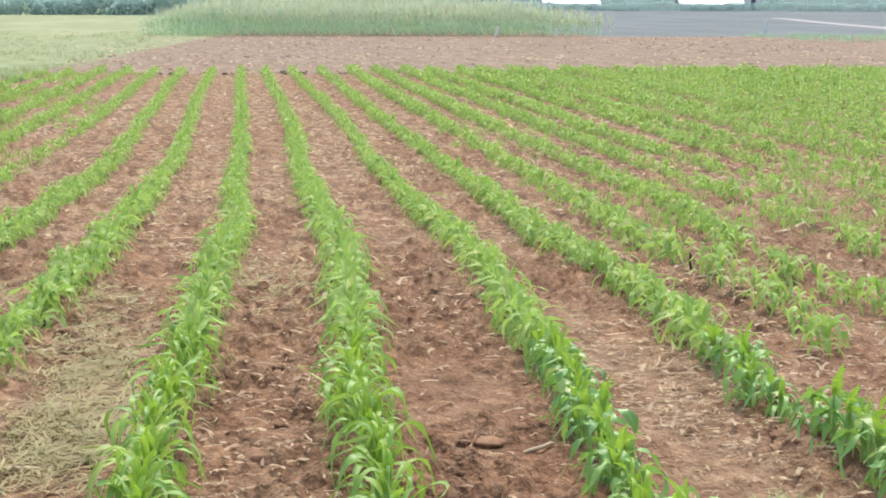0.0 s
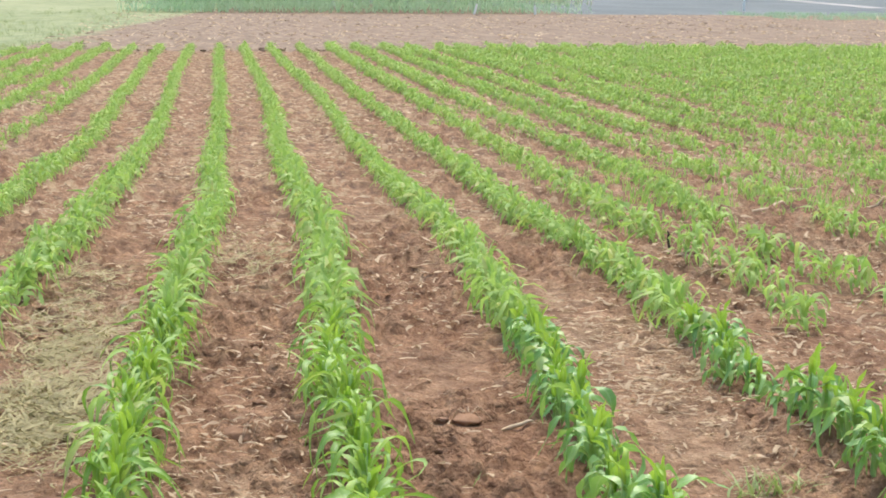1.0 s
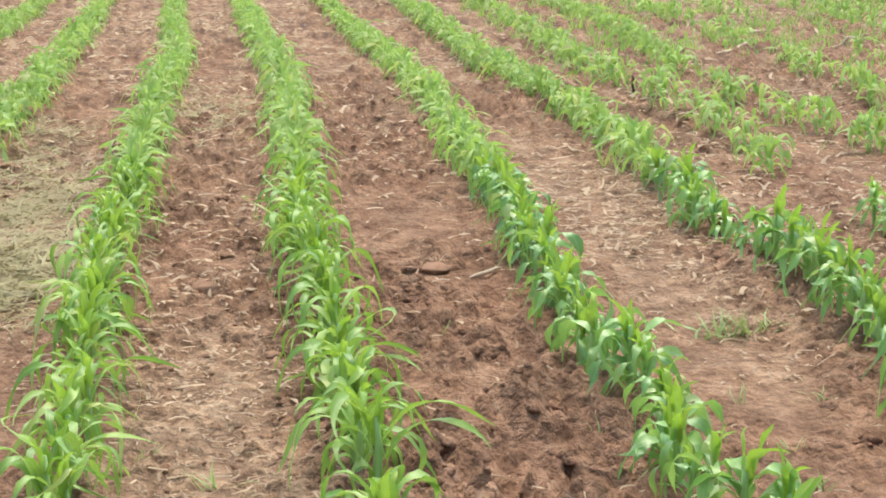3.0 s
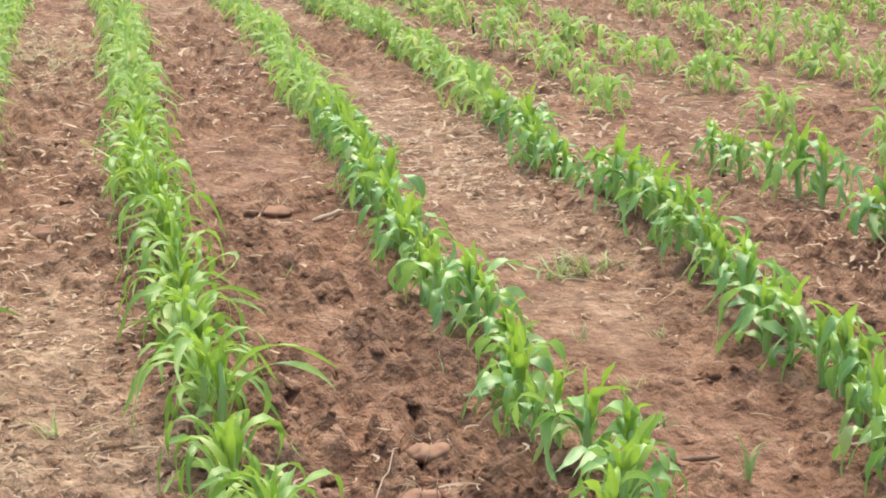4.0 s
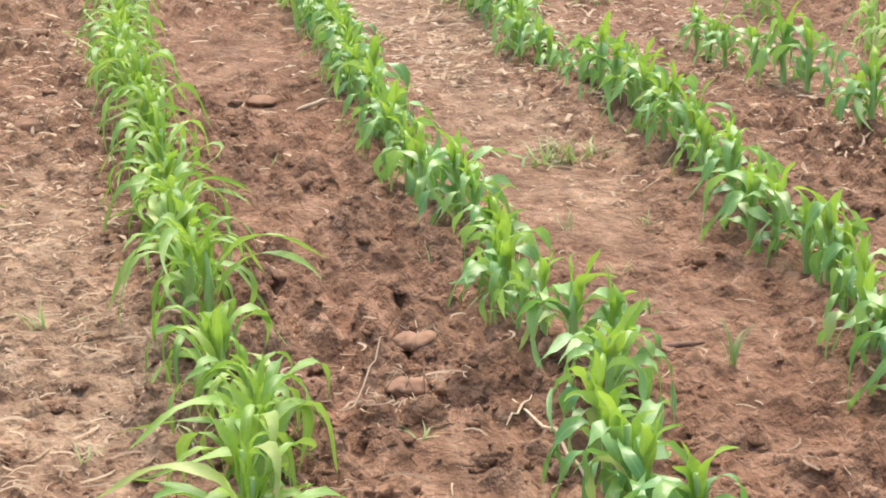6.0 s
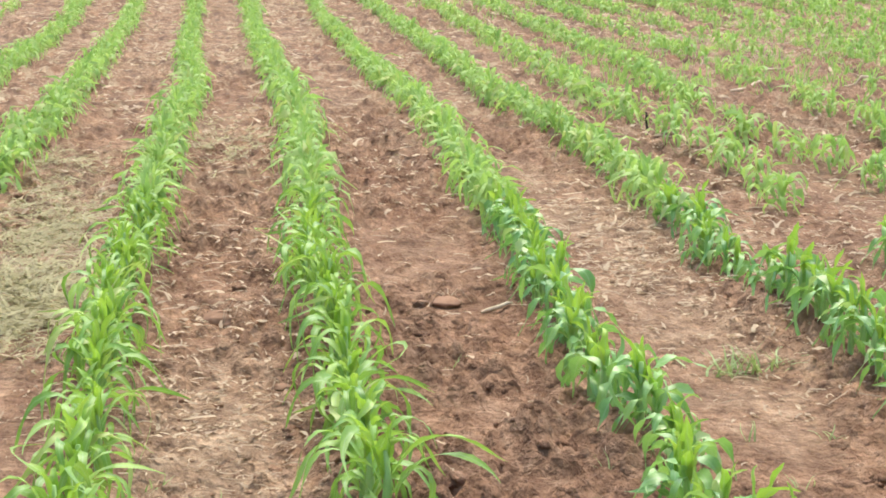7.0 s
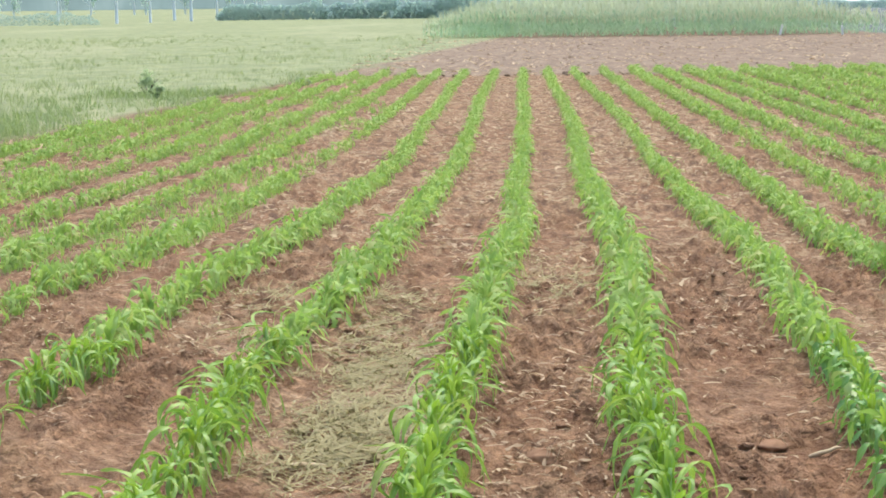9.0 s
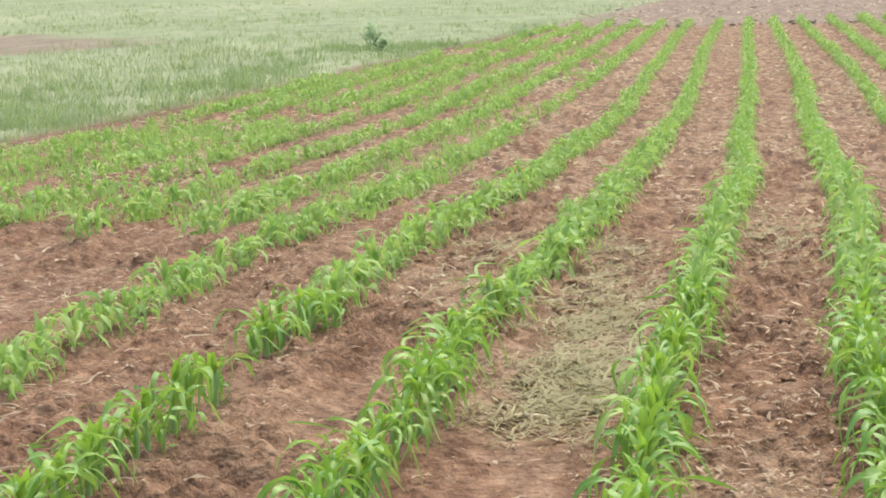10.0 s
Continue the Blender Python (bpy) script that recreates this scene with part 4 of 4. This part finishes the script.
def build_flat_grass():
    """Wilted, trodden grass between two rows."""
    rng = np.random.default_rng(85)
    mats = []
    for k in range(8):
        vs, fs, o = [], [], 0
        for j in range(10):
            v, f = blade(rng.uniform(0.06, 0.14), rng.uniform(0.005, 0.010), rng.random() * 6.28, rng.uniform(0.05, 0.5), rng.uniform(0.2, 0.9), 0.006, 4, 0.1, rng, 0.0, 0.4, flat=True)
            v = v + np.array([rng.normal(0, 0.04), rng.normal(0, 0.04), 0])
            vs.append(v), fs.append(f + o)
            o += len(v)
        mats.append((np.concatenate(vs), np.concatenate(fs)))
    spots = []
    for cx, cy, rx, ry, n in ((-0.64, 7.5, 0.24, 0.6, 200), (-0.68, 9.0, 0.24, 0.8, 170), (-0.75, 10.9, 0.22, 1.0, 100), (0.1, 12.2, 0.25, 1.2, 80), (-0.75, 6.9, 0.25, 0.4, 60), (-1.4, 11.5, 0.25, 1.4, 80)):
        x, y = cx + rng.normal(0, rx * 0.6, n), cy + rng.normal(0, ry * 0.6, n)
        spots.append(np.stack([x, y, surface(x, y), rng.uniform(0.7, 1.3, n)], -1))
    v, f = scatter(mats, np.concatenate(spots), 86)
    tagged(new("wilted_grass", mesh_from("wilted_grass", v, f, [DRYGRASS])), "wilted yellow-green grass trodden flat between maize rows", "grass", kind="stuff")


build_green_strip()
build_flat_grass()


def weed(x, y, height, blades, spread, seed, label, broad=0.09, lift=(0.7, 1.4)):
    rng = np.random.default_rng(seed)
    root = new("weed")
    root.location = (x, y, float(surface(x, y)) - 0.004)
    for k in range(blades):
        v, f = blade(height * rng.uniform(0.7, 1.2), height * broad, rng.random() * 6.28, rng.uniform(*lift), rng.uniform(0.3, 1.3), 0.0, 5, 0.2, rng, 0.1, rng.normal(0, 0.3))
        v = v + np.array([rng.normal(0, spread), rng.normal(0, spread * 0.6), 0])
        part("leaf", mesh_from("leaf", v, f, [WEED]), root)
    tagged(root, label, "weed", "weeds between the rows")


weed(1.61, 6.10, 0.12, 26, 0.045, 1, "sprawling clump of pale green grass weed", lift=(0.4, 1.2))
weed(1.74, 6.12, 0.11, 24, 0.04, 2, "low clump of pale green grass weed on soil", lift=(0.4, 1.2))
weed(0.77, 6.28, 0.06, 7, 0.006, 3, "small star-shaped grass weed on dark soil", lift=(0.3, 1.1))
weed(1.515, 4.13, 0.12, 5, 0.008, 4, "upright weed of two or three stiff green blades", lift=(1.25, 1.5))
weed(1.49, 4.9, 0.06, 6, 0.01, 5, "small green grass seedling between maize rows")
weed(1.69, 5.33, 0.05, 7, 0.015, 6, "tiny pale green broadleaf weed on soil", broad=0.2)
weed(0.33, 3.92, 0.055, 12, 0.022, 7, "pale grey-green broadleaf weed beside a maize plant", broad=0.22, lift=(0.3, 1.0))
weed(0.77, 3.9, 0.07, 5, 0.005, 8, "thin drooping grass weed on cloddy soil", lift=(0.6, 1.2))
weed(0.09, 3.92, 0.06, 5, 0.006, 9, "small wiry grass weed on tan crust", lift=(0.5, 1.2))
weed(1.03, 5.08, 0.07, 5, 0.01, 10, "single thin grass shoot beside the row")
weed(0.03, 4.84, 0.09, 8, 0.02, 11, "small green grass tuft on pale crust")
weed(-0.13, 5.05, 0.06, 6, 0.015, 12, "tiny yellow-green weed on pale crust")
weed(2.05, 3.62, 0.06, 7, 0.015, 13, "small yellow-green weed on rough soil", broad=0.16)
weed(1.33, 8.9, 0.06, 8, 0.02, 14, "small pale weed among straw litter")
weed(1.48, 5.35, 0.07, 4, 0.006, 16, "thin pale grass shoot on red soil", lift=(0.9, 1.4))
weed(1.46, 4.58, 0.06, 6, 0.015, 15, "tiny green broadleaf weed on soil", broad=0.2)


def stalk(x, y, length, radius, angle, seed, label, material, kind="dry_stalk", curve=0.06, rise=0.0):
    rng = np.random.default_rng(seed)
    s = np.linspace(-0.5, 0.5, 7)
    off = curve * length * (s ** 2 - 0.08) + rng.normal(0, 0.005, 7) * length
    c, sn = math.cos(radians(angle)), math.sin(radians(angle))
    px, py = s * length * c - off * sn, s * length * sn + off * c
    z = surface(x + px, y + py)
    z = np.maximum(z, np.linspace(z[0], z[-1], 7)) + radius * 0.8 + rise * (s + 0.5) * length
    base = float(surface(x, y))
    p = np.stack([px, py, z - base], -1)
    r = radius * np.array([0.5, 0.95, 1.1, 1.0, 0.95, 0.75, 0.35])
    ob = new(kind, mesh_from(kind, *tube(p, r), [material]))
    ob.location = (x, y, base)
    tagged(ob, label, "stalk", "dead stalks on the soil")


PALESTALK = make_simple("bleached_stalk", (0.52, 0.37, 0.23), (0.76, 0.60, 0.41), 30.0, 0.7, 0.3, relief=0.002)
stalk(1.02, 7.05, 0.11, 0.008, -9, 1, "short pale tan maize stalk lying on dark soil", PALESTALK)
stalk(-0.74, 6.92, 0.12, 0.010, 12, 2, "short bleached stalk lying on trodden grass", PALESTALK)
stalk(-1.30, 6.42, 0.12, 0.010, 4, 3, "pale broken stalk beside the maize row", PALESTALK)
stalk(0.185, 6.70, 0.05, 0.007, 30, 4, "small pale chip of dry stalk", PALESTALK)
stalk(0.215, 7.02, 0.07, 0.004, 110, 5, "thin leaning dry stem on tan soil", PALESTALK, rise=0.5)
stalk(4.82, 17.5, 0.42, 0.014, -12, 6, "long bleached maize stalk on bare soil", PALESTALK)
stalk(4.24, 15.74, 0.36, 0.014, 25, 7, "bent bleached maize stalk on bare soil", PALESTALK)
stalk(5.2, 15.9, 0.3, 0.012, -20, 8, "pale dry stalk among sparse plants", PALESTALK)
stalk(6.2, 24.9, 0.3, 0.016, 3, 9, "pale dry stalk between green plants", PALESTALK)
stalk(-4.31, 13.1, 0.14, 0.016, 35, 10, "pale chunk of dry stalk on bare soil", PALESTALK)
stalk(1.015, 3.78, 0.44, 0.004, 96, 11, "curved pale root lying beside the row", PALESTALK, curve=0.12)
stalk(0.99, 3.95, 0.09, 0.003, 40, 12, "thin forked pale root on soil", PALESTALK, curve=0.4)
stalk(1.46, 4.30, 0.11, 0.007, 8, 13, "weathered grey-brown stick half sunk in soil", OLDWOOD, kind="stick")
stalk(1.32, 6.75, 0.10, 0.005, 55, 14, "dark thin stick poking up beside the row", OLDWOOD, kind="stick", rise=0.5)
stalk(0.72, 4.24, 0.34, 0.0022, 66, 15, "thin straw stem on cloddy soil", STRAW, rise=0.04)
stalk(1.32, 3.38, 0.26, 0.003, 98, 17, "long pale dead root lying past the row", PALESTALK, curve=0.12)
stalk(0.72, 4.75, 0.11, 0.002, 10, 16, "thin pale straw on cloddy soil", STRAW)


def black_stick():
    x, y = 2.70, 12.35
    z = float(surface(x, y))
    p = [(0, 0, -0.05), (0.006, 0, 0.06), (-0.004, 0, 0.12), (0.0, 0, 0.15), (-0.006, 0, 0.17)]
    ob = new("stump_stick", mesh_from("stump_stick", *tube(p, (0.007, 0.009, 0.008, 0.007, 0.003)), [DARKSTICK]))
    ob.location = (x, y, z)
    tagged(ob, "short black dead stick standing upright among maize", "stick")


black_stick()


def bush(x, y, height, width, seed, label):
    rng = np.random.default_rng(seed)
    root = new("bush")
    root.location = (x, y, float(land(y)) - 0.03)
    for k in range(5):
        a, ln = rng.random() * 6.28, width * 0.35
        q = [(0, 0, 0), (ln * 0.4 * math.cos(a), ln * 0.4 * math.sin(a), height * 0.3), (ln * 0.8 * math.cos(a), ln * 0.8 * math.sin(a), height * 0.5)]
        part("branch", mesh_from("branch", *tube(q, (0.015, 0.01, 0.004)), [DARKSTICK]), root)
    v, f = crown(rng, 430, np.array([0, 0, height * 0.42]), np.array([width * 0.46, width * 0.46, height * 0.46]), 0.04)
    v[:, 2] = np.maximum(v[:, 2], 0.0)
    part("foliage", mesh_from("foliage", v, f, [BUSHLEAF]), root)
    tagged(root, label, "bush", "bushes in the meadow")


# much lighter than the bush's own green: haze put into the leaf colour
BUSHLEAF = make_leaf("hazed_bush_leaf", (0.42, 0.49, 0.33), (0.56, 0.62, 0.43), 0.6, 0.6, island=True)
bush(-8.5, 46.8, 0.80, 1.0, 1, "dark green scrubby bush in the rough meadow")
bush(-8.0, 45.2, 0.42, 0.5, 2, "low dark green bush beside the taller one")
bush(-5.4, 50.5, 0.4, 0.5, 3, "small dull green bush at the field's edge")


def root_clump(x, y, radius, seed, label):
    """An old stubble stump: a crumbly knob of earth with a tangle of dead roots."""
    rng = np.random.default_rng(seed)
    root = new("stubble_stump")
    ring = np.linspace(0, 2 * np.pi, 8)
    root.location = (x, y, float(np.mean(surface(x + radius * np.cos(ring), y + radius * np.sin(ring)))))
    bm = bmesh.new()
    bmesh.ops.create_icosphere(bm, subdivisions=3, radius=1.0)
    for q in bm.verts:
        r = radius * (0.85 + 0.28 * noise.noise(q.co * 2.1 + Vector((seed * 5.3, 0, 0))) + 0.16 * noise.noise(q.co * 6.0 + Vector((0, seed * 3.1, 0))))
        q.co = Vector((q.co.x * r, q.co.y * r, max(q.co.z * r * 0.38, -0.05)))
    for p in bm.faces:
        p.smooth = True
    bm_part("earth_knob", bm, CLOD, root)
    for k in range(9):
        a, ln = rng.random() * 6.28, radius * rng.uniform(0.8, 1.5)
        up = rng.uniform(0.0, 0.5)
        q = [(0.3 * radius * math.cos(a), 0.3 * radius * math.sin(a), radius * 0.45),
             (0.6 * ln * math.cos(a + 0.2), 0.6 * ln * math.sin(a + 0.2), radius * (0.5 + 0.6 * up)),
             (ln * math.cos(a + rng.normal(0, 0.4)), ln * math.sin(a + rng.normal(0, 0.4)), radius * 0.2 * up)]
        part("dead_root", mesh_from("dead_root", *tube(q, (0.0016, 0.0014, 0.0008)), [STRAW if k % 3 else OLDWOOD]), root)
    tagged(root, label, "stubble", "old stubble stumps")


root_clump(0.07, 7.0, 0.085, 1, "dark crumbly stubble stump with dead roots")
root_clump(-0.08, 5.98, 0.04, 2, "brown upright stubble stump in tan crust")
root_clump(0.23, 6.08, 0.035, 3, "low brown stubble stump with tangled roots")
root_clump(0.86, 4.42, 0.06, 4, "cloddy stump with a hooked dead root")
root_clump(0.80, 4.19, 0.06, 5, "straw-covered lump of earth between rows")
root_clump(0.86, 7.2, 0.06, 6, "earthy stump beside a fallen stalk")
root_clump(-7.0, 18.8, 0.22, 8, "brown heap of earth and roots at the field's edge")
root_clump(0.66, 3.35, 0.06, 7, "red-brown crumbly stump near the row")


def build_husks():
    """Dry leaf and husk scraps farther out, broader than the straw."""
    rng = np.random.default_rng(121)
    scraps = []
    for k in range(10):
        v, f = blade(1.0, rng.uniform(0.08, 0.24), 0.0, rng.uniform(0.05, 0.6), rng.uniform(0.1, 1.1), 0.01, 4, 0.3, rng, 0.7, rng.normal(0, 0.9), flat=True)
        scraps.append((v - np.array([0.4, 0, 0]), f))
    n = 52000
    y = 5.5 * (57 / 5.5) ** rng.random(n)
    x = 0.05 * y + (0.5 + 0.46 * y) * rng.uniform(-1, 1, n)
    thick = vnoise(x * 1.1 + 9, y * 0.5, 122)
    keep = (rng.random(n) < np.clip((thick - 0.3) * 2.2, 0.1, 1)) & (x > west_edge(y))
    x, y = x[keep], y[keep]
    size = (0.024 + 0.11 * rng.random(len(x)) ** 2.0) * (0.35 + 0.058 * np.minimum(y, 32))
    k = 2200          # stubble and dry trash on the ploughed strip
    fx, fy = rng.uniform(-6, 46, k), 59.5 + 57 * rng.random(k) ** 1.2
    x, y, size = np.append(x, fx), np.append(y, fy), np.append(size, rng.uniform(0.12, 0.42, k) * (0.5 + vnoise(fx * 0.4, fy * 0.15, 124)))
    z = np.where(y < 59, surface(x, y), land(y)) + 0.003
    v, f = scatter(scraps, np.stack([x, y, z, size], -1), 123)
    tagged(new("husk_litter", mesh_from("husk_litter", v, f, [HUSK])), "dry pale maize leaf scraps on the soil", "litter", kind="stuff")


def build_low_weeds():
    """Seedling weeds among the outer rows and along the field's edge."""
    rng = np.random.default_rng(131)
    tufts = [tuft(rng, 7, 0.08, 0.02, slim=0.16) for _ in range(8)]
    n = 11000
    y = 13 * (57 / 13.0) ** rng.random(n)
    x = np.where(rng.random(n) < 0.62, west_edge(y) + 0.2 + rng.random(n) ** 1.5 * (-2.6 - west_edge(y)), 2.8 + rng.random(n) * (0.5 * y - 2.0))
    keep = (vnoise(x * 0.7, y * 0.35, 132) > 0.42) & (np.abs(x - 0.05 * y) < 0.5 + 0.46 * y) & (x > west_edge(y))
    x, y = x[keep], y[keep]
    v, f = scatter(tufts, np.stack([x, y, surface(x, y) - 0.005, rng.uniform(0.6, 1.7, len(x))], -1), 133)
    tagged(new("low_weeds", mesh_from("low_weeds", v, f, [LEAF_FAR])), "small yellow-green weeds sprouting among the outer rows", "weeds", kind="stuff")


build_husks()
build_low_weeds()
